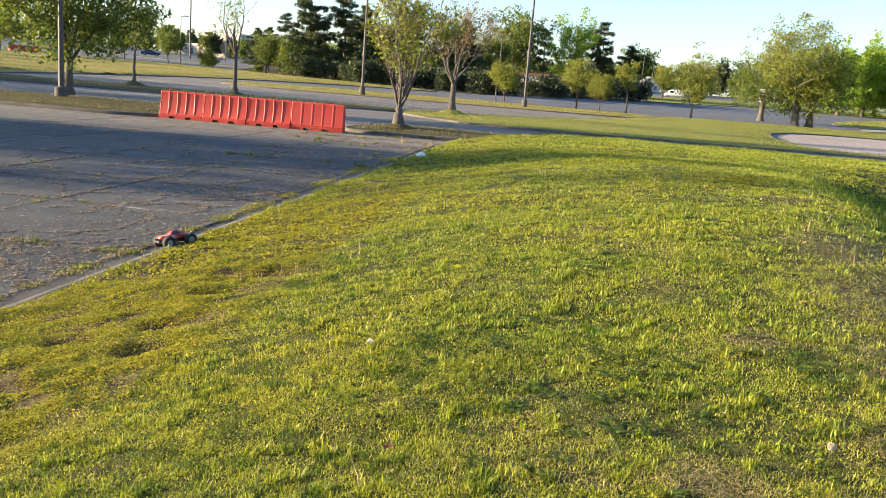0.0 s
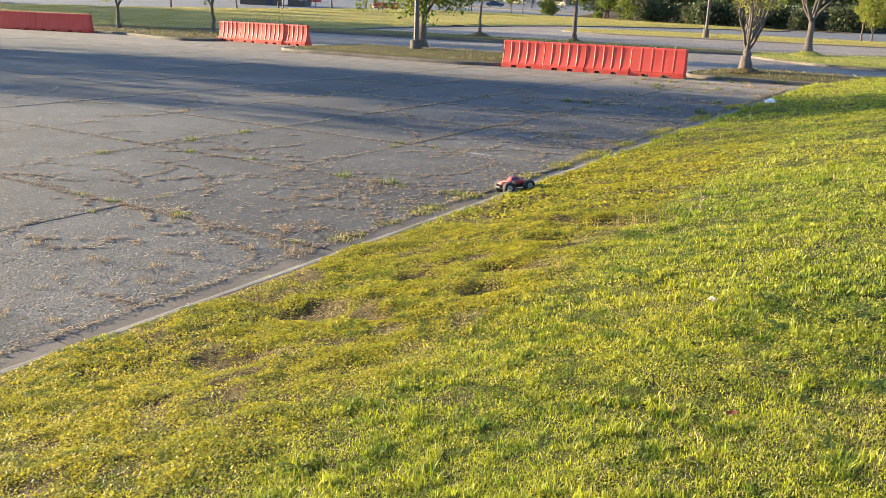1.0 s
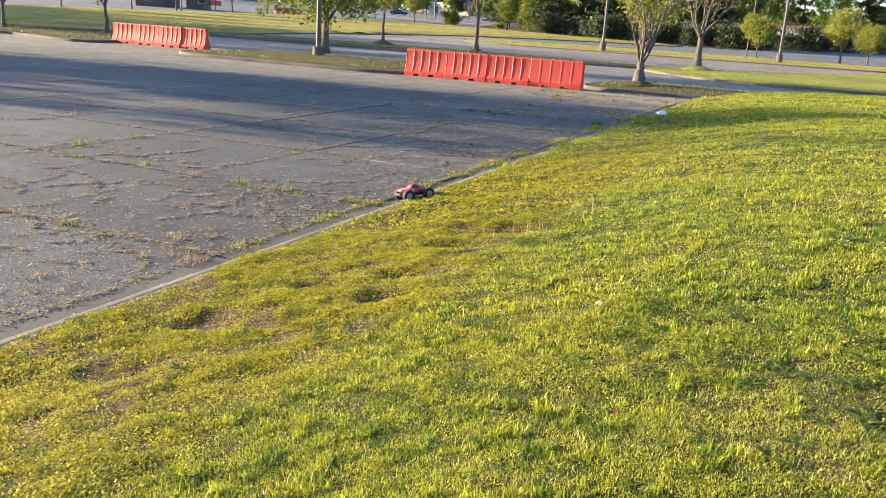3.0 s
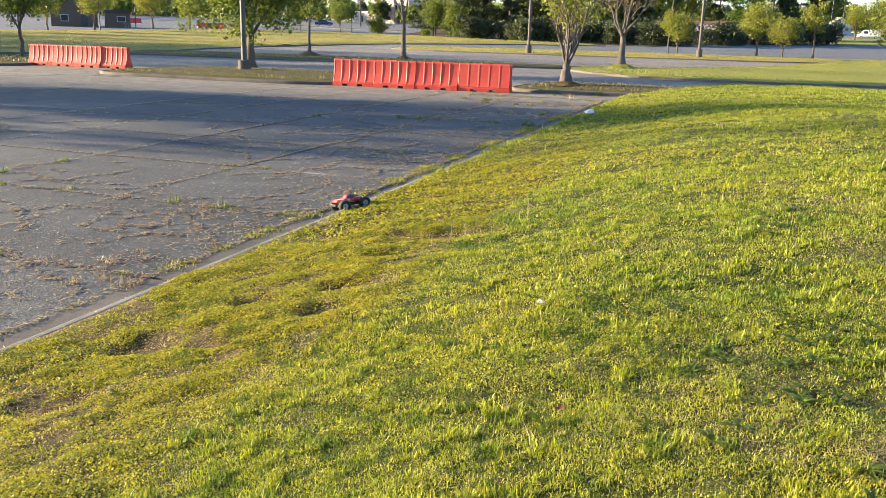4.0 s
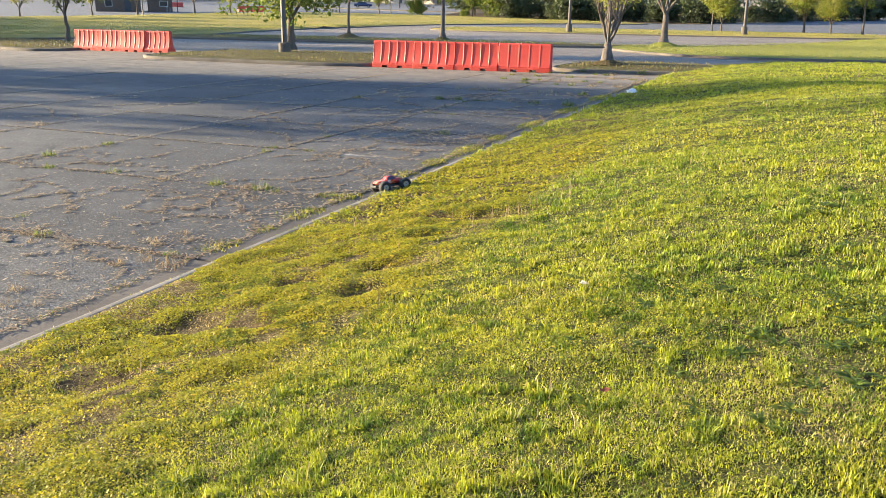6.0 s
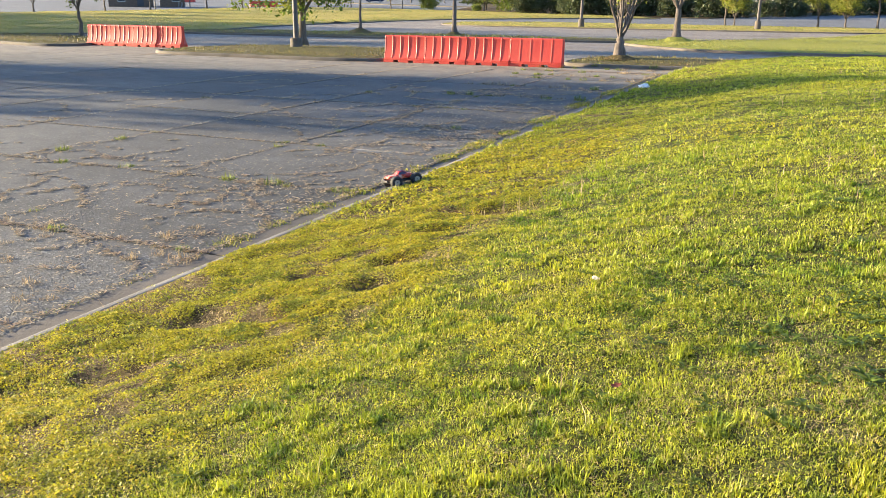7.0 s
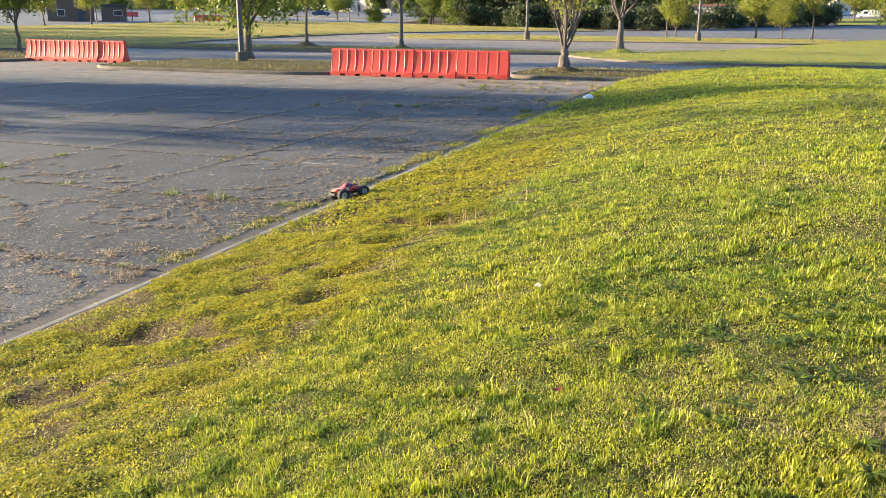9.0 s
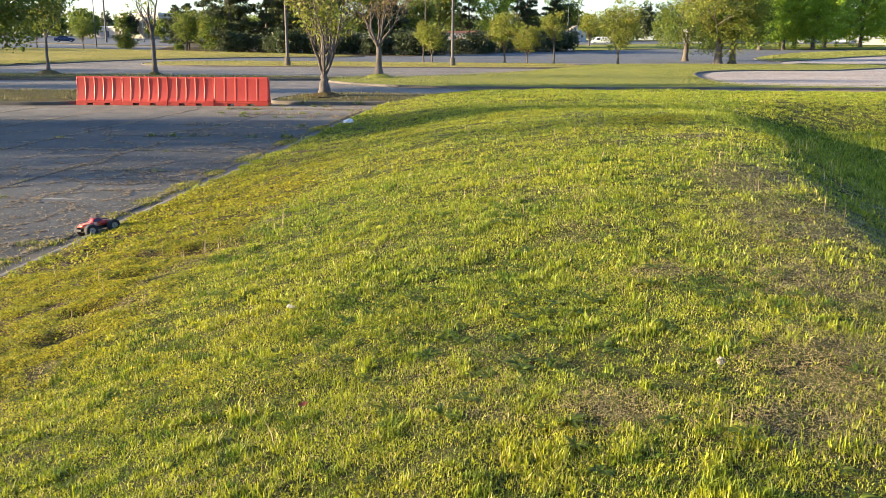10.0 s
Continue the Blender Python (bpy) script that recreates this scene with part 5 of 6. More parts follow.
def build_grass():
    rng = np.random.default_rng(4)
    verts, faces, total = [], [], 0
    for r0, r1, per, full, tall, wide, a0, a1 in ((2.0, 3.4, 50000, True, 0.033, 0.0021, -36, 64), (3.4, 5.2, 36000, True, 0.033, 0.0025, -34, 64), (5.2, 7.6, 18500, True, 0.034, 0.0033, -32, 63),
                                                  (7.6, 11, 9000, True, 0.036, 0.0046, -30, 46), (11, 19, 4200, False, 0.036, 0.0068, -30, 32), (19, 40, 1400, False, 0.045, 0.013, -34, 20),
                                                  (0.0, 2.0, 2500, False, 0.05, 0.005, -40, 320), (2.0, 12, 900, False, 0.055, 0.011, 68, 330)):
        x, y = sector(rng, r0, r1, per, a0, a1)
        keep = (x > KERB_X + 0.04 - 0.14 * step(0.38, 0.62, fbm(x, y, 2.3, 88))) & (y < BANK_END)
        x, y = x[keep], y[keep]
        cl = clover_share(x, y)
        thick = (0.5 + 0.8 * fbm(x, y, 2.6, 5)) * (0.55 + 0.45 * step(0.36, 0.54, fbm(x, y, 9.0, 25))) + 0.5 * step(3.2, 5.0, x) * step(9, 13, y)
        keep = rng.random(len(x)) < np.clip(thick, 0.06, 1) * (1 - 0.62 * cl) * (1 - 0.92 * bareness(x, y))
        x, y, cl = x[keep], y[keep], cl[keep]
        patch = fbm(x, y, 1.8, 13)
        tuft = step(0.58, 0.72, fbm(x, y, 8.0, 21))
        h = tall * rng.uniform(0.45, 1.25, len(x)) * (0.42 + 0.5 * patch + 0.7 * tuft) * (1 - 0.4 * cl) * (1 + 1.0 * step(3.6, 5.0, x) * step(27, 22, y))
        w = wide * rng.uniform(0.6, 1.5, len(x)) * (1 + 0.25 * tuft)
        long = rng.random(len(x)) < 0.06
        h, w = h * (1 + 0.8 * long), w * (1 - 0.2 * long)
        h = h * (1 + 0.7 * step(-4.55, -4.85, x) * step(6, 9, y))
        P = np.stack([x, y, np.maximum(bank(x, y) - 0.008, 0.07 * (x < -4.5))], -1)
        v, f = blades(rng, P, h, w, 1.0, 0.5, full)
        verts.append(v)
        faces.append(f + total)
        total += len(v)
    tagged(new("grass", mesh_of("grass", np.concatenate(verts), np.concatenate(faces), M_BLADE)), "short sunlit spring grass growing unevenly on the bank", "grass", kind="stuff")

    # dead straw lying flat between the living blades
    verts, faces, total = [], [], 0
    for r0, r1, per, size in ((2.0, 4.5, 9500, 0.6), (4.5, 9, 4200, 0.85), (9, 18, 1300, 1.3)):
        x, y = sector(rng, r0, r1, per)
        keep = in_bank(x, y) & (x > KERB_X + 0.03)
        x, y = x[keep], y[keep]
        keep = rng.random(len(x)) < 0.08 + 1.3 * bareness(x, y) * step(-1.5, 1.0, x) + 0.5 * bareness(x, y)
        x, y = x[keep], y[keep]
        n = len(x)
        a = rng.uniform(0, 2 * np.pi, n)
        long, thin = rng.uniform(0.012, 0.05, n) * size, rng.uniform(0.0009, 0.0018, n) * size
        d, e = np.stack([np.cos(a), np.sin(a)], -1) * long[:, None], np.stack([-np.sin(a), np.cos(a)], -1) * thin[:, None]
        corner = np.stack([-d - e, -d + e, d], 1) + np.stack([x, y], -1)[:, None, :]
        z = bank(corner[:, :, 0], corner[:, :, 1]) + rng.uniform(0.004, 0.022, (n, 2))[:, [0, 0, 1]]
        verts.append(np.concatenate([corner, z[:, :, None]], 2).reshape(-1, 3))
        i = np.arange(n) * 3
        faces.append(np.stack([i, i + 2, i + 1], -1) + total)
        total += n * 3
    tagged(new("dead_straw", mesh_of("dead_straw", np.concatenate(verts), np.concatenate(faces), M_STRAW)), "flat dead straw lying between the grass blades", "straw", kind="stuff")

    # straw-coloured seed stalks standing above the grass
    x, y = sector(rng, 2.0, 34, 3.2)
    keep = in_bank(x, y) & (x > KERB_X + 0.1) & (rng.random(len(x)) < 0.2 + 0.8 * step(0.5, 0.7, fbm(x, y, 0.35, 61)))
    x, y = x[keep], y[keep]
    x, y = np.concatenate([x, rng.normal(-2.62, 0.25, 20), rng.normal(-2.15, 0.3, 12)]), np.concatenate([y, rng.normal(7.4, 0.25, 20), rng.normal(7.62, 0.25, 12)])
    P = np.stack([x, y, bank(x, y) - 0.01], -1)
    v, f = blades(rng, P, rng.uniform(0.10, 0.22, len(x)), 0.0018 + 0.00016 * np.hypot(x, y), 0.3, 0.3, True)
    tagged(new("seed_stalks", mesh_of("seed_stalks", v, f, M_DRY)), "thin straw-coloured seed stalks standing in the grass", "grass", kind="stuff")

    # low round-leaved plants beside the kerb
    verts, faces, total = [], [], 0
    for r0, r1, per, size in ((2.0, 5.2, 38000, 0.0052), (5.2, 9.0, 23000, 0.0065), (9.0, 20, 3600, 0.013)):
        x, y = sector(rng, r0, r1, per, -20, 82)
        keep = in_bank(x, y) & (x > KERB_X + 0.05 - 0.09 * step(0.42, 0.62, fbm(x, y, 2.1, 89)))
        x, y = x[keep], y[keep]
        keep = rng.random(len(x)) < clover_share(x, y) * (1 - bareness(x, y)) * (0.45 + 0.8 * step(0.36, 0.56, fbm(x, y, 4.3, 71))) * (0.7 + 0.3 * step(0.40, 0.56, fbm(x, y, 1.3, 99)))
        x, y = x[keep], y[keep]
        n = len(x)
        lift = 0.008 + 0.024 * step(0.35, 0.8, fbm(x, y, 4.3, 71)) + rng.uniform(0, 0.016, n)
        P = np.stack([x, y, bank(x, y) + lift], -1)
        a = rng.uniform(0, 2 * np.pi, n)
        d = np.stack([np.cos(a), np.sin(a), rng.normal(0, 0.45, n)], -1)
        e = np.stack([-np.sin(a), np.cos(a), rng.normal(0, 0.45, n)], -1)
        s = (size * rng.uniform(0.6, 1.4, n))[:, None]
        v = np.stack([P - d * s, P + e * s * 0.8, P + d * s, P - e * s * 0.8], 1).reshape(-1, 3)
        i = np.arange(n) * 4
        verts.append(v)
        faces.append(np.stack([i, i + 1, i + 2, i + 3], -1) + total)
        total += len(v)
    tagged(new("clover", mesh_of("clover", np.concatenate(verts), np.concatenate(faces), M_CLOVER)), "low yellow-green clover creeping over bare earth by the kerb", "clover", kind="stuff")


def tuft_mesh(seed, count, tall, spread, wide, material, lean=0.6):
    rng = np.random.default_rng(seed)
    a, r = rng.uniform(0, 2 * np.pi, count), spread * np.sqrt(rng.random(count))
    P = np.stack([np.cos(a) * r, np.sin(a) * r, np.full(count, -0.01)], -1)
    v, f = blades(rng, P, tall * rng.uniform(0.4, 1.2, count), wide * rng.uniform(0.7, 1.4, count), lean, 0.6, True)
    return mesh_of("weed_tuft", v, f, material)


M_STRIP_WEED = make_blades("gutter weeds", ((0.24, 0.27, 0.03), (0.34, 0.30, 0.04), (0.30, 0.27, 0.07)), (0.5, 0.36, 0.16), 0.45)


def build_gutter_weeds():
    """Low weeds that have grown along the joint between gutter and slabs."""
    rng = np.random.default_rng(140)
    n = 34000
    y = rng.uniform(2.5, 30.5, n)
    lush = 0.12 + 0.25 * step(0.5, 0.62, fbm(y * 0, y, 1.3, 46))
    for at, wide in ((6.95, 0.3), (7.7, 0.22), (8.5, 0.4), (9.45, 0.35), (11.3, 0.3), (12.4, 0.5), (13.7, 0.8), (15.4, 0.4), (17.5, 0.8), (20.5, 0.9), (24.0, 1.2)):
        lush = np.maximum(lush, np.exp(-((y - at) / wide) ** 4))
    fat = (0.35 + fbm(y * 0, y, 4.5, 47)) * np.clip(lush, 0.12, 1)
    keep = rng.random(n) < np.clip(lush, 0.1, 1)
    y, fat = y[keep], fat[keep]
    n = len(y)
    P = np.stack([GUTTER_X - 0.06 + rng.normal(0, 0.07, n) * (0.4 + fat), y, np.full(n, -0.012)], -1)
    v, f = blades(rng, P, (0.016 + 0.040 * fat) * rng.uniform(0.4, 1.2, n), (0.0035 + 0.0002 * y) * rng.uniform(0.6, 1.4, n), 1.3, 0.6, True)
    tagged(new("gutter_weeds", mesh_of("gutter_weeds", v, f, M_STRIP_WEED)), "low yellow-green weeds growing along the gutter joint", "weed", kind="stuff")


def build_weeds():
    """Weeds that break through the joints and cracks of the paving."""
    rng = random.Random(17)
    green = [tuft_mesh(100 + i, 70, 0.10, 0.10, 0.004, M_WEED, 0.8) for i in range(3)]
    dry = [tuft_mesh(120 + i, 60, 0.09, 0.13, 0.003, M_DRY, 1.0) for i in range(3)]

    def put(mesh_list, x, y, s, z=0.0, kind="green"):
        ob = new("weed_tuft", rng.choice(mesh_list))
        ob.matrix_basis = Matrix.Translation((x, y, z)) @ Matrix.Rotation(rng.uniform(0, 6.3), 4, "Z") @ Matrix.Diagonal((s, s, s * rng.uniform(0.7, 1.2), 1))
        tagged(ob, "green weed tuft growing from a paving joint" if kind == "green" else "dry straw-coloured weed tuft on the paving", "weed", "weeds in the paving")

    for line, lo, hi, many in ((9.45, -13, -5.6, 14), (6.45, -10, -5.6, 10), (15.45, -9, -5.6, 10), (12.45, -14, -7.4, 5), (3.45, -9, -5.6, 6), (18.45, -9, -5.6, 6)):
        for _ in range(many):
            kind = "green" if rng.random() < 0.4 else "dry"
            put(green if kind == "green" else dry, rng.uniform(lo, hi), line + rng.gauss(0, 0.04), rng.uniform(0.5, 1.25), -0.02, kind)
    for line, lo, hi, many in ((-8.4, 5, 24, 26), (-11.4, 6, 26, 16), (-14.4, 8, 26, 10)):
        for _ in range(many):
            kind = "green" if rng.random() < 0.35 else "dry"
            put(green if kind == "green" else dry, line + rng.gauss(0, 0.04), rng.uniform(lo, hi), rng.uniform(0.5, 1.3), -0.02, kind)
    for _ in range(60):
        put(dry, -5.6 - abs(rng.gauss(0, 1.1)), rng.uniform(3.2, 9.0), rng.uniform(0.25, 0.8), 0.0, "dry")
    put(dry, -5.46, 6.15, 1.3, 0.0, "dry")
    for line in (21.45, 24.45, 27.45, 28.8, 30.45, 32.2):
        for _ in range(14):
            kind = "green" if rng.random() < 0.35 else "dry"
            put(green if kind == "green" else dry, rng.uniform(-10.5, -5.2), line + rng.gauss(0, 0.06), rng.uniform(0.8, 1.7), -0.01, kind)
    for _ in range(16):
        put(green, rng.uniform(-8.5, -3.2), rng.uniform(33.0, 33.7), rng.uniform(1.0, 2.0), 0.05)

    # crumbs of dry stalk and grit, gathered along cracks and joints
    g = np.random.default_rng(8)
    xs, ys = [], []
    for _ in range(95):
        x, y = -5.5 - g.gamma(1.5, 2.4), g.uniform(3.0, 24.0)
        along = g.random() < 0.5
        way = (g.choice([0.0, np.pi]) if along else g.choice([0.5, -0.5]) * np.pi) + g.normal(0, 0.25)
        for _ in range(int(g.uniform(8, 26))):
            way += g.normal(0, 0.35)
            x, y = x + 0.14 * np.cos(way), y + 0.14 * np.sin(way)
            if x > -5.45 or g.random() < 0.2:
                continue
            m = int(g.uniform(4, 22))
            xs.append(x + g.normal(0, 0.028, m))
            ys.append(y + g.normal(0, 0.028, m))
    for k in range(5):
        m = 2600 if k == 0 else 1500
        xs.append(GUTTER_X - 0.05 - 3 * k + g.normal(0, 0.035, m))
        ys.append(g.uniform(2, 30, m))
        xs.append(g.uniform(-15, -5.4, m // 2))
        ys.append(6.45 + 3 * k + g.normal(0, 0.035, m // 2))
    m = 30000
    fx, fy = -5.45 - np.abs(g.gamma(1.2, 1.5, m)), g.uniform(1.5, 20, m)
    fk = g.random(m) < 0.10 + 0.8 * step(0.55, 0.72, fbm(fx, fy, 1.1, 91)) * step(0.45, 0.65, fbm(fx, fy, 4.0, 95))
    x, y = np.concatenate([*xs, fx[fk]]), np.concatenate([*ys, fy[fk]])
    n = len(x)
    a = g.uniform(0, 2 * np.pi, n)
    long, thin = g.uniform(0.012, 0.055, n), np.full(n, 0.0045) + 0.0006 * np.hypot(x, y)
    d, e = np.stack([np.cos(a), np.sin(a)], -1) * long[:, None], np.stack([-np.sin(a), np.cos(a)], -1) * thin[:, None]
    lift = g.uniform(0.003, 0.022, (n, 2))[:, [0, 0, 1]]
    corner = np.stack([-d - e, -d + e, d], 1) + np.stack([x, y], -1)[:, None, :]
    v = np.concatenate([corner, lift[:, :, None]], 2).reshape(-1, 3)
    i = np.arange(n) * 3
    f = np.stack([i, i + 2, i + 1], -1)
    tagged(new("dry_litter", mesh_of("dry_litter", v, f, M_DRY)), "dry stalks and crumbs scattered over the cracked paving", "litter", kind="stuff")


M_ROUGH = make_blades("rough island weeds", ((0.11, 0.13, 0.026), (0.19, 0.16, 0.05), (0.15, 0.13, 0.05)), (0.26, 0.18, 0.09), 0.35, (0.14, 0.10, 0.05))


def build_lawn_grass():
    """Coarser grass on the islands and the lawn behind the car park."""
    rng = np.random.default_rng(12)
    verts, faces, total = [], [], 0

    def field(outline, per, tall, wide, lift):
        nonlocal total, verts, faces
        edge = np.array(outline)
        lo, hi = edge.min(0), edge.max(0)
        n = int((hi[0] - lo[0]) * (hi[1] - lo[1]) * per)
        x, y = rng.uniform(lo[0], hi[0], n), rng.uniform(lo[1], hi[1], n)
        inside = np.zeros(n, dtype=bool)
        for (x0, y0), (x1, y1) in zip(edge, np.roll(edge, -1, axis=0)):
            cut = (y0 > y) != (y1 > y)
            inside ^= cut & (x < (x1 - x0) * (y - y0) / (y1 - y0 + 1e-12) + x0)
        keep = inside & (rng.random(n) < 0.35 + 0.9 * fbm(x, y, 0.5, 19))
        x, y = x[keep], y[keep]
        P = np.stack([x, y, lift + rise(x, y)], -1)
        v, f = blades(rng, P, tall * rng.uniform(0.4, 1.3, len(x)), wide * rng.uniform(0.6, 1.4, len(x)), 0.5, 0.5, False)
        verts.append(v)
        faces.append(f + total)
        total += len(v)

    field([(-11.2, 53), (-7.8, 48.9), (-3.9, 47.1), (4.4, 47.7), (10.7, 48.5), (20, 49.0), (33, 49.0), (19, 49.7), (13.1, 51.2), (12.2, 58), (13.2, 68), (15.6, 76), (20.8, 81.4), (29.8, 84.6), (41, 100), (36, 103), (10, 97.6), (6.4, 88), (0.4, 70), (-6, 59.6), (-11.2, 57.2)], 60, 0.06, 0.018, 0.19)
    field([(-46.5, 51.9), (-33, 51.9), (-22, 52.9), (-10.4, 55.8), (-10, 56.9), (-22, 58.3), (-36, 58.3), (-47.5, 56.8)], 26, 0.07, 0.02, 0.18)
    field([(-35.6, 84.4), (-22, 83), (-2, 84), (4.6, 86.4), (5.6, 96.6), (-8, 99), (-32, 100.5), (-39.5, 94)], 30, 0.07, 0.025, 0.18)
    field([(-105, 38.5), (-80, 38.5), (-54, 41), (-45.7, 52), (-48, 66), (-49.5, 80), (-47.5, 100), (-34.3, 116), (-23, 122.6), (-36, 128), (-60, 137.5), (-84.6, 139.5), (-93.4, 122), (-94.4, 98), (-100, 70)], 30, 0.06, 0.028, 0.28)
    field([(33.5, 115), (44, 126.6), (56, 138.6), (90, 160.6), (91, 175), (60, 163), (46.5, 149), (34.5, 128)], 12, 0.17, 0.05, 0.17)
    tagged(new("lawn_grass", mesh_of("lawn_grass", np.concatenate(verts), np.concatenate(faces), M_TURF)), "mown grass on the islands and lawn, yellow in the low sun", "grass", kind="stuff")
    verts, faces, total = [], [], 0
    field([(-9.4, 33.5), (-4.9, 33.75), (-2.4, 34.6), (-2.2, 38.1), (-5, 38.7), (-8.3, 38.5), (-9.4, 36.5)], 70, 0.10, 0.012, 0.18)
    field([(-28.4, 31.9), (-23, 31.35), (-17.5, 31.75), (-17.0, 35), (-18.7, 38.2), (-23, 38.8), (-27.8, 37.4)], 60, 0.10, 0.013, 0.17)
    field([(-51.6, 33.3), (-45, 34.75), (-37.4, 33.4), (-36.8, 36), (-40.1, 39.8), (-46, 41.7), (-52.6, 40.8)], 30, 0.12, 0.02, 0.17)
    tagged(new("verge_weeds", mesh_of("verge_weeds", np.concatenate(verts), np.concatenate(faces), M_ROUGH)), "rough olive and brown weeds on the kerbed islands", "weed", kind="stuff")


def rosette_mesh(seed):
    """A flat broad-leaved weed."""
    rng = random.Random(seed)
    v, f, tri = [(0.0, 0.0, 0.004)], [], []
    for k in range(rng.randint(11, 16)):
        a = rng.uniform(0, 2 * math.pi)
        d, s = Vector((math.cos(a), math.sin(a), 0)), Vector((-math.sin(a), math.cos(a), 0))
        length, rises, wide = rng.uniform(0.045, 0.10), rng.uniform(0.35, 1.1), rng.uniform(0.008, 0.014)
        base = len(v)
        tri += [(0, base, base + 1), (0, base + 1, base + 2)]
        for i in range(5):
            t = 0.12 + 0.88 * i / 4
            w = wide * (0.25 + 1.3 * t * (1.25 - t)) * (1 if i < 4 else 0.15)
            p = d * length * t + Vector((0, 0, length * (rises * t - 0.75 * rises * t * t)))
            for q in (p - s * w, p + Vector((0, 0, -w * 0.3)), p + s * w):
                v.append(tuple(q))
        for i in range(4):
            for j in (0, 1):
                f.append((base + i * 3 + j, base + i * 3 + j + 1, base + i * 3 + j + 4, base + i * 3 + j + 3))
    return mesh_of("broadleaf_weed", v, [np.array(f), np.array(tri)], M_BROAD, True)


def build_broadleaf():
    rng = random.Random(33)
    kinds = [rosette_mesh(200 + i) for i in range(5)]
    spots = [(rng.gauss(0.35, 0.5), rng.gauss(3.9, 0.8)) for _ in range(70)] + [(rng.gauss(0.7, 0.9), rng.gauss(4.2, 1.3)) for _ in range(60)] + [(rng.uniform(-2.4, 2.4), rng.uniform(2.2, 10)) for _ in range(50)] + [(rng.uniform(-4.4, -2.6), rng.uniform(3, 9)) for _ in range(26)]
    for x, y in spots:
        if y < 1.9:
            continue
        s = rng.uniform(0.4, 0.95)
        ob = tagged(new("broadleaf_weed", rng.choice(kinds)), "dark green broad-leaved weed spreading in the grass", "weed", "broad-leaved weeds")
        ob.matrix_basis = Matrix.Translation((x, y, ground_z(x, y) + 0.012)) @ Matrix.Rotation(rng.uniform(0, 6.3), 4, "Z") @ Matrix.Diagonal((s, s, s, 1))


def ground_z(x, y):
    return float(bank(np.array(x), np.array(y)))


def build_far_woods():
    """The belt of trees that closes the horizon, too far to tell one from the next."""
    rng = np.random.default_rng(77)
    n = 52000
    a = np.radians(rng.uniform(-48, 72, n))
    d = rng.uniform(352, 372, n)
    top = 4.5 + 7.5 * fbm(np.degrees(a), np.zeros(n), 0.55, 3) + 2.5 * (fbm(np.degrees(a), np.zeros(n), 2.1, 8) - 0.5)
    z = 4.0 + top * rng.random(n) ** 0.75 - 0.4
    P = np.stack([-np.sin(a) * d, np.cos(a) * d, z], -1)
    u = rng.normal(size=(n, 3))
    u /= np.linalg.norm(u, axis=1, keepdims=True)
    w = np.cross(u, rng.normal(size=(n, 3)))
    w /= np.linalg.norm(w, axis=1, keepdims=True)
    s = rng.uniform(0.35, 0.9, (n, 1))
    v = np.stack([P - u * s, P + w * s * 0.6, P + u * s, P - w * s * 0.6], 1).reshape(-1, 3)
    i = np.arange(n) * 4
    tagged(new("far_woods", mesh_of("far_woods", v, np.stack([i, i + 1, i + 2, i + 3], -1), M_LEAF_GREEN)), "distant belt of green woodland along the horizon", "woodland", kind="stuff")


build_far_woods()
build_grass()
build_lawn_grass()
build_weeds()
build_gutter_weeds()
build_broadleaf()


# ---- the radio-controlled truck ----
def make_shell():
    n = Nodes("printed truck shell")
    p = n.local()
    wave = n.noise(n.local((1, 1.6, 1.2)), 10, 3, 0.6, 0.8)
    base = n.ramp(wave, (0.34, (0.025, 0.014, 0.02)), (0.40, (0.34, 0.018, 0.02)), (0.49, (0.60, 0.05, 0.03)), (0.56, (0.78, 0.18, 0.04)), (0.63, (0.75, 0.50, 0.42)))
    return n.surface(base, 0.28, 0.0, None, 0.5)


M_SHELL = make_shell()
M_SHELL_DARK = make_plain("dark purple print on the shell", (0.05, 0.025, 0.05), 0.3)
M_SHELL_ORANGE = make_plain("bright orange print on the shell", (0.85, 0.25, 0.03), 0.3)
M_TYRE = make_plain("black rubber", (0.022, 0.021, 0.02), 0.85, 0, 0.5, 30)
M_RIM = make_plain("dusty grey rim", (0.30, 0.27, 0.22), 0.5, 0.3)
M_CHASSIS = make_plain("black plastic", (0.02, 0.02, 0.022), 0.5)


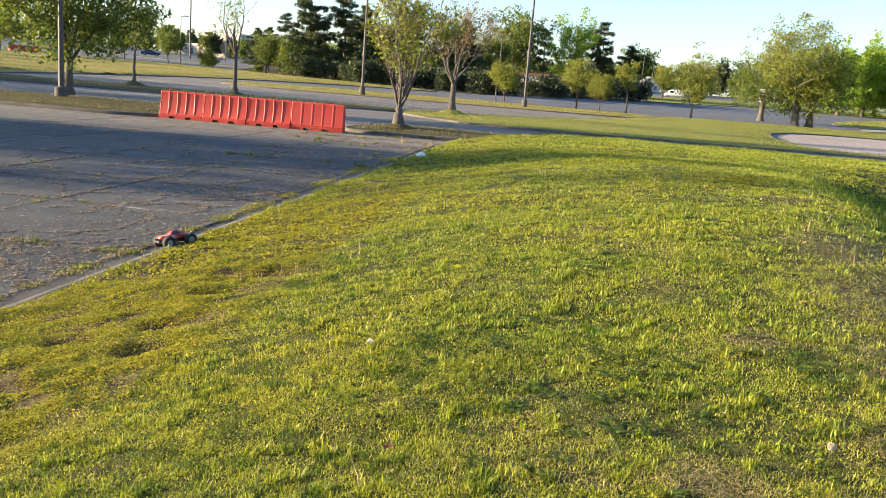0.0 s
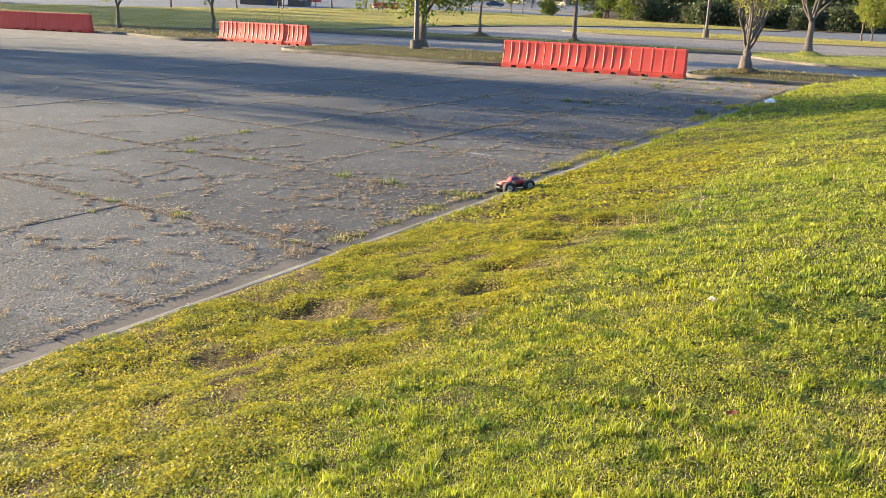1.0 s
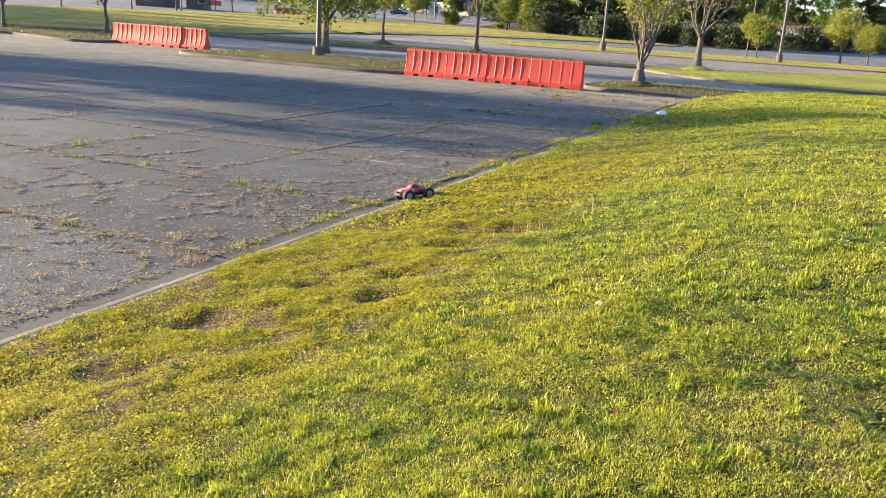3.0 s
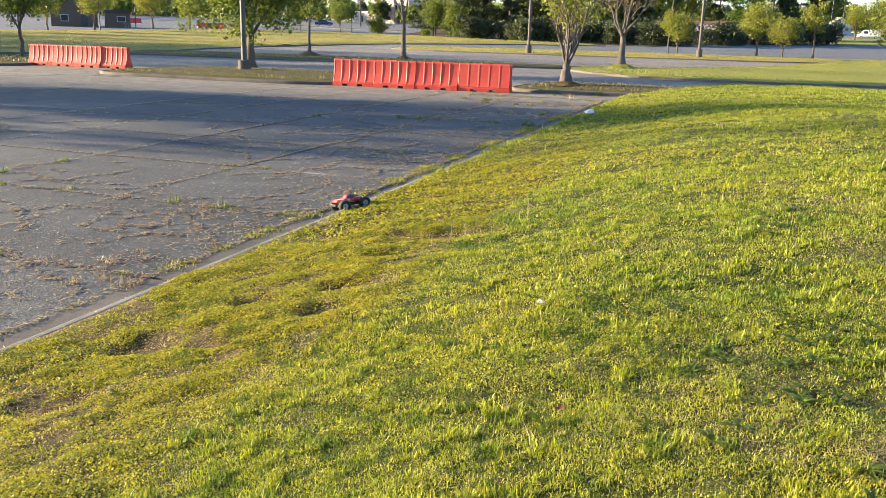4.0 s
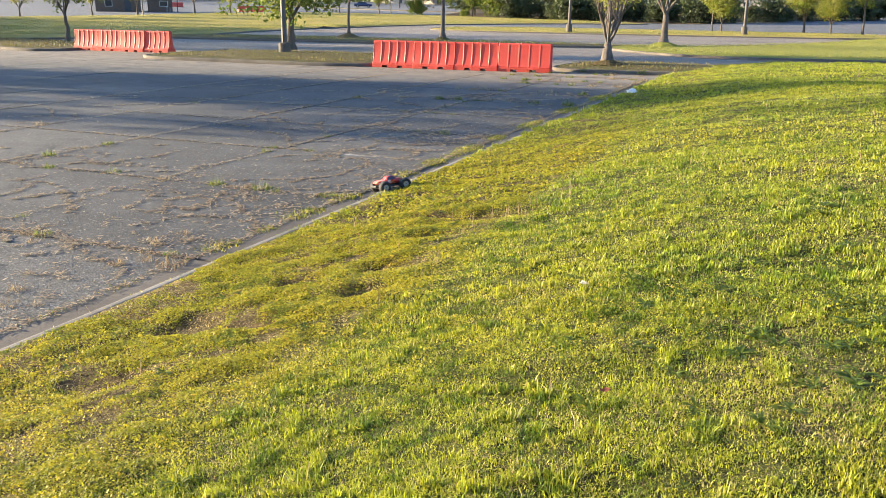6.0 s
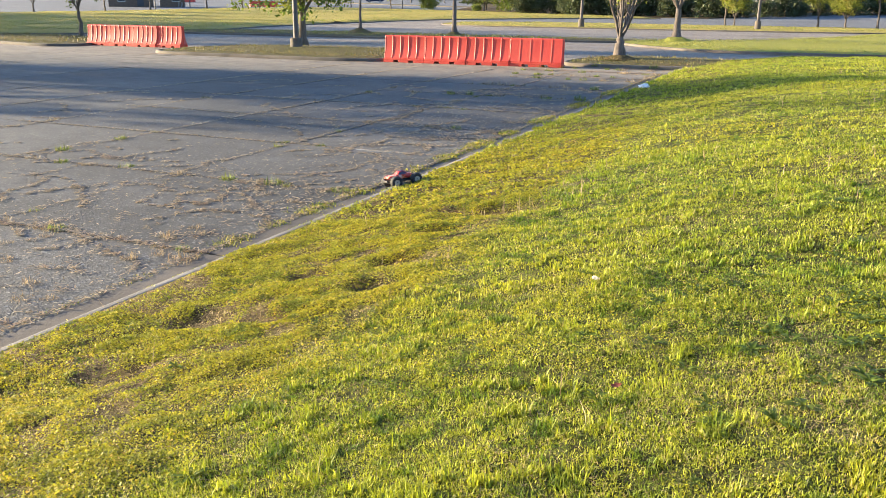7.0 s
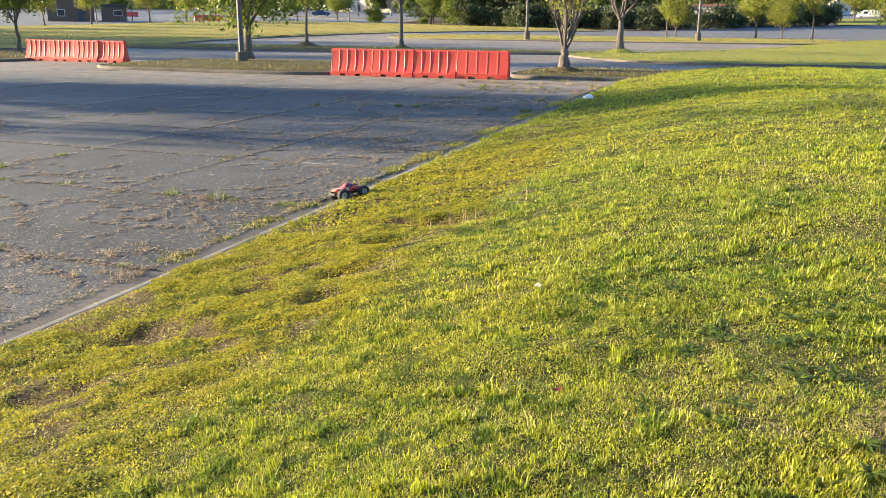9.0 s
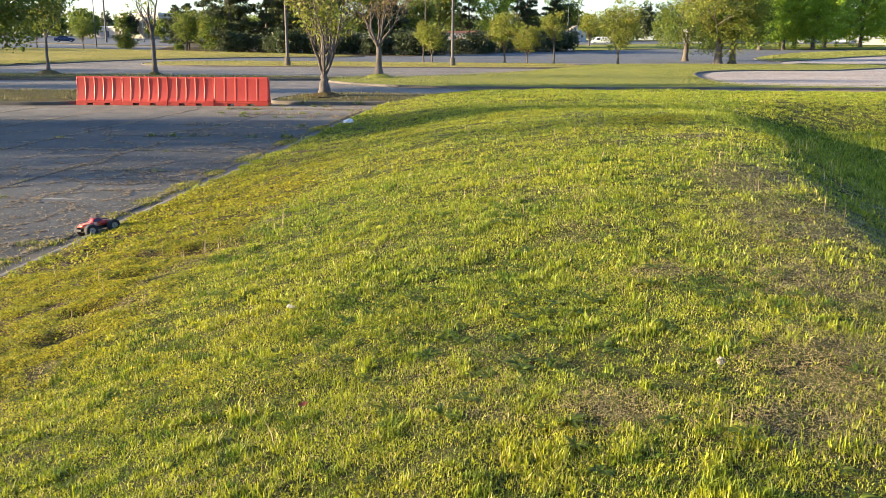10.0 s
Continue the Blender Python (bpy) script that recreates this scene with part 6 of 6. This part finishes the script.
def build_truck():
    """A monster truck 0.55 m long; its nose points along +x."""
    t = tagged(new("toy_truck"), "orange-red radio-controlled monster truck with big black tyres on the gutter", "toy truck")
    bm = bmesh.new()
    box(bm, -0.19, 0.19, -0.06, 0.06, 0.07, 0.105, 0.01)
    box(bm, -0.12, 0.1, -0.045, 0.045, 0.105, 0.14, 0.01)
    part("chassis", bm_mesh("chassis", bm, M_CHASSIS), t)
    # shell: loft through cross sections
    secs = [(-0.255, 0.07, 0.15, 0.178), (-0.22, 0.085, 0.135, 0.19), (-0.12, 0.092, 0.12, 0.188), (-0.09, 0.088, 0.12, 0.195), (-0.05, 0.066, 0.12, 0.236), (0.02, 0.064, 0.12, 0.238), (0.085, 0.08, 0.12, 0.192), (0.17, 0.086, 0.12, 0.172), (0.235, 0.075, 0.125, 0.152), (0.262, 0.055, 0.13, 0.142)]
    v, f = [], []
    for x, w, z0, z1 in secs:
        v += [(x, -w, z0), (x, -w * 1.02, (z0 + z1) / 2), (x, -w * 0.86, z1 - 0.008), (x, -w * 0.7, z1), (x, w * 0.7, z1), (x, w * 0.86, z1 - 0.008), (x, w * 1.02, (z0 + z1) / 2), (x, w, z0)]
    for i in range(len(secs) - 1):
        for k in range(8):
            j = (k + 1) % 8
            f.append((i * 8 + k, i * 8 + j, i * 8 + 8 + j, i * 8 + 8 + k))
    me = mesh_of("shell", v, [np.array(f), np.array([range(7, -1, -1), range((len(secs) - 1) * 8, len(secs) * 8)])], M_SHELL)
    shell = part("shell", me, t)
    bm = bmesh.new()
    for s in (-1, 1):
        vs = [bm.verts.new(p) for p in ((-0.085, s * 0.086, 0.188), (0.07, s * 0.084, 0.188), (0.02, s * 0.067, 0.231), (-0.05, s * 0.069, 0.231))]
        bm.faces.new(vs)
    bm.faces.new([bm.verts.new(p) for p in ((0.088, -0.062, 0.196), (0.088, 0.062, 0.196), (0.028, 0.048, 0.239), (0.028, -0.048, 0.239))])
    part("window", bm_mesh("window", bm, M_SHELL_DARK), shell, "dark printed windows")
    bm = bmesh.new()
    box(bm, -0.05, 0.018, -0.04, 0.04, 0.236, 0.242, 0.002)
    part("dark_print", bm_mesh("dark_print", bm, M_SHELL_DARK), shell, "dark purple stripe")
    for s in (-1, 1):
        for x0, x1, w in ((-0.22, -0.10, 0.090), (0.11, 0.21, 0.083)):
            bm = bmesh.new()
            box(bm, x0, x1, s * w - 0.003, s * w + 0.003, 0.14, 0.165, 0.002)
            part("orange_print", bm_mesh("orange_print", bm, M_SHELL_ORANGE), shell, "bright orange flash")
    bm = bmesh.new()
    for s in (-1, 1):
        rod(bm, (0.252, s * 0.055, 0.145), (0.268, s * 0.055, 0.145), 0.016, None, 12)
    part("headlight", bm_mesh("headlight", bm, M_RIM), shell, "pale headlights")
    for x, z in ((0.275, 0.10), (-0.275, 0.11)):
        bm = bmesh.new()
        box(bm, x - 0.012, x + 0.012, -0.08, 0.08, z - 0.018, z + 0.018, 0.006)
        box(bm, min(x, x * 0.6), max(x, x * 0.6), -0.02, 0.02, z - 0.02, z - 0.005)
        part("bumper", bm_mesh("bumper", bm, M_CHASSIS), t)
    # wheels
    tyre_v, tyre_f, n = [], [], 40
    prof = [(0.045, -0.042), (0.076, -0.047), (0.089, -0.038), (0.093, -0.012), (0.093, 0.012), (0.089, 0.038), (0.076, 0.047), (0.045, 0.042)]
    for i in range(n):
        a = 2 * math.pi * i / n
        for k, (r, w) in enumerate(prof):
            rr = r - (0.006 if (i % 2 and 2 <= k <= 5) else 0)
            tyre_v.append((rr * math.cos(a), w, rr * math.sin(a)))
    for i in range(n):
        for k in range(len(prof)):
            tyre_f.append((i * 8 + k, i * 8 + (k + 1) % 8, ((i + 1) % n) * 8 + (k + 1) % 8, ((i + 1) % n) * 8 + k))
    tyre = mesh_of("tyre", tyre_v, np.array(tyre_f), M_TYRE)
    bm = bmesh.new()
    rod(bm, (0, -0.036, 0), (0, 0.036, 0), 0.047, None, 24)
    for k in range(5):
        a = 2 * math.pi * k / 5
        for s in (-1, 1):
            box(bm, 0.008, 0.046, s * 0.037 - 0.004, s * 0.037 + 0.004, -0.007, 0.007, 0.002, Matrix.Rotation(a, 4, "Y"))
    rim = bm_mesh("rim", bm, M_RIM)
    bm = bmesh.new()
    rod(bm, (0, -0.04, 0), (0, 0.04, 0), 0.009, None, 6)
    hub = bm_mesh("wheel_nut", bm, M_CHASSIS)
    for x in (-0.17, 0.17):
        for s in (-1, 1):
            w = part("wheel", tyre, t, "", pose(x, s * 0.155, 0.093))
            part("rim", rim, w, "pale grey rim")
            part("wheel_nut", hub, w)
            bm = bmesh.new()
            rod(bm, (x, s * 0.12, 0.08), (x * 0.9, s * 0.04, 0.09), 0.007)
            part("axle", bm_mesh("axle", bm, M_CHASSIS), t)
            bm = bmesh.new()
            rod(bm, (x * 0.85, s * 0.09, 0.09), (x * 0.72, s * 0.045, 0.17), 0.009)
            part("shock_absorber", bm_mesh("shock_absorber", bm, M_RIM), t)
    return t


truck = build_truck()
truck.matrix_basis = pose(-5.03, 10.0, 0.04, -6, -5, 54) @ Matrix.Scale(0.87, 4)


# ---- small things lying about ----
def crumpled(name, size, material, seed, flat=0.6):
    rng = random.Random(seed)
    bm = bmesh.new()
    bmesh.ops.create_icosphere(bm, subdivisions=3, radius=1.0)
    for v in bm.verts:
        k = 0.75 + 0.5 * noise.noise(v.co * 1.9 + Vector((seed, 0, 0))) + 0.2 * noise.noise(v.co * 5 + Vector((0, seed, 0)))
        v.co = Vector((v.co.x * size[0], v.co.y * size[1], max(-0.3, v.co.z) * size[2])) * k
    return bm_mesh(name, bm, material)


M_BAG = make_plain("thin white plastic", (0.75, 0.76, 0.78), 0.35, 0, 0.3, 20)
M_STONE = make_concrete("pale stone", (0.20, 0.165, 0.13), (0.32, 0.27, 0.22))
M_DEADLEAF = make_plain("dead red-brown leaf", (0.28, 0.08, 0.045), 0.7, 0, 0.4, 40)
M_PAPER = make_plain("sun-bleached paper", (0.55, 0.48, 0.36), 0.8, 0, 0.3, 40)


tagged(new("plastic_bag", crumpled("plastic_bag", (0.20, 0.13, 0.12), M_BAG, 3)), "crumpled white plastic bag lying at the kerb", "rubbish").matrix_basis = pose(-4.72, 24.6, 0.13, 0, 0, 20)
tagged(new("paper_scrap", crumpled("paper_scrap", (0.026, 0.018, 0.015), M_PAPER, 5)), "small crumpled pale paper scrap in the grass", "rubbish").matrix_basis = pose(-1.14, 4.78, ground_z(-1.14, 4.78) + 0.045)
tagged(new("stone", crumpled("stone", (0.042, 0.034, 0.028), M_STONE, 7)), "pale grey stone half sunk in bare earth", "stone").matrix_basis = pose(-3.18, 4.36, ground_z(-3.18, 4.36) + 0.01)


def build_dead_leaf(x, y, turn, s):
    bm = bmesh.new()
    rows = []
    for i in range(7):
        u = -1 + i / 3
        w = 0.55 * math.sqrt(max(0.0, 1 - u * u)) * (1 + 0.25 * math.sin(i * 2.3)) + 0.02
        rows.append([bm.verts.new((u, k * w, 0.25 * u * u + 0.3 * abs(k) * w)) for k in (-1, 0, 1)])
    for a, b in zip(rows, rows[1:]):
        for k in (0, 1):
            bm.faces.new((a[k], b[k], b[k + 1], a[k + 1]))
    bmesh.ops.solidify(bm, geom=bm.faces[:], thickness=0.02)
    ob = tagged(new("dead_leaf", bm_mesh("dead_leaf", bm, M_DEADLEAF)), "curled red-brown dead leaf lying in the grass", "leaf")
    ob.matrix_basis = pose(x, y, ground_z(x, y) + 0.045, 12, -8, turn) @ Matrix.Diagonal((s, s, s, 1))


build_dead_leaf(-0.66, 3.20, 30, 0.023)


def build_dandelion(x, y, s):
    """A white seed head on a short stalk."""
    d = tagged(new("dandelion"), "white dandelion seed head on a short stalk in the grass", "flower")
    d.matrix_basis = pose(x, y, ground_z(x, y))
    bm = bmesh.new()
    rod(bm, (0, 0, -0.01), (0.01, 0, 0.07), 0.002, None, 6)
    part("stalk", bm_mesh("stalk", bm, M_WEED), d)
    rng = np.random.default_rng(2)
    n = 240
    w = rng.normal(size=(n, 3))
    w /= np.linalg.norm(w, axis=1, keepdims=True)
    side = np.cross(w, rng.normal(size=(n, 3)))
    side /= np.linalg.norm(side, axis=1, keepdims=True)
    c = np.array([0.01, 0, 0.08])
    v = np.stack([c + w * s * 0.15, c + w * s + side * s * 0.14, c + w * s - side * s * 0.14], 1).reshape(-1, 3)
    i = np.arange(n) * 3
    part("seed_head", mesh_of("seed_head", v, np.stack([i, i + 1, i + 2], -1), M_PAPER), d)


build_dandelion(1.05, 3.25, 0.017)
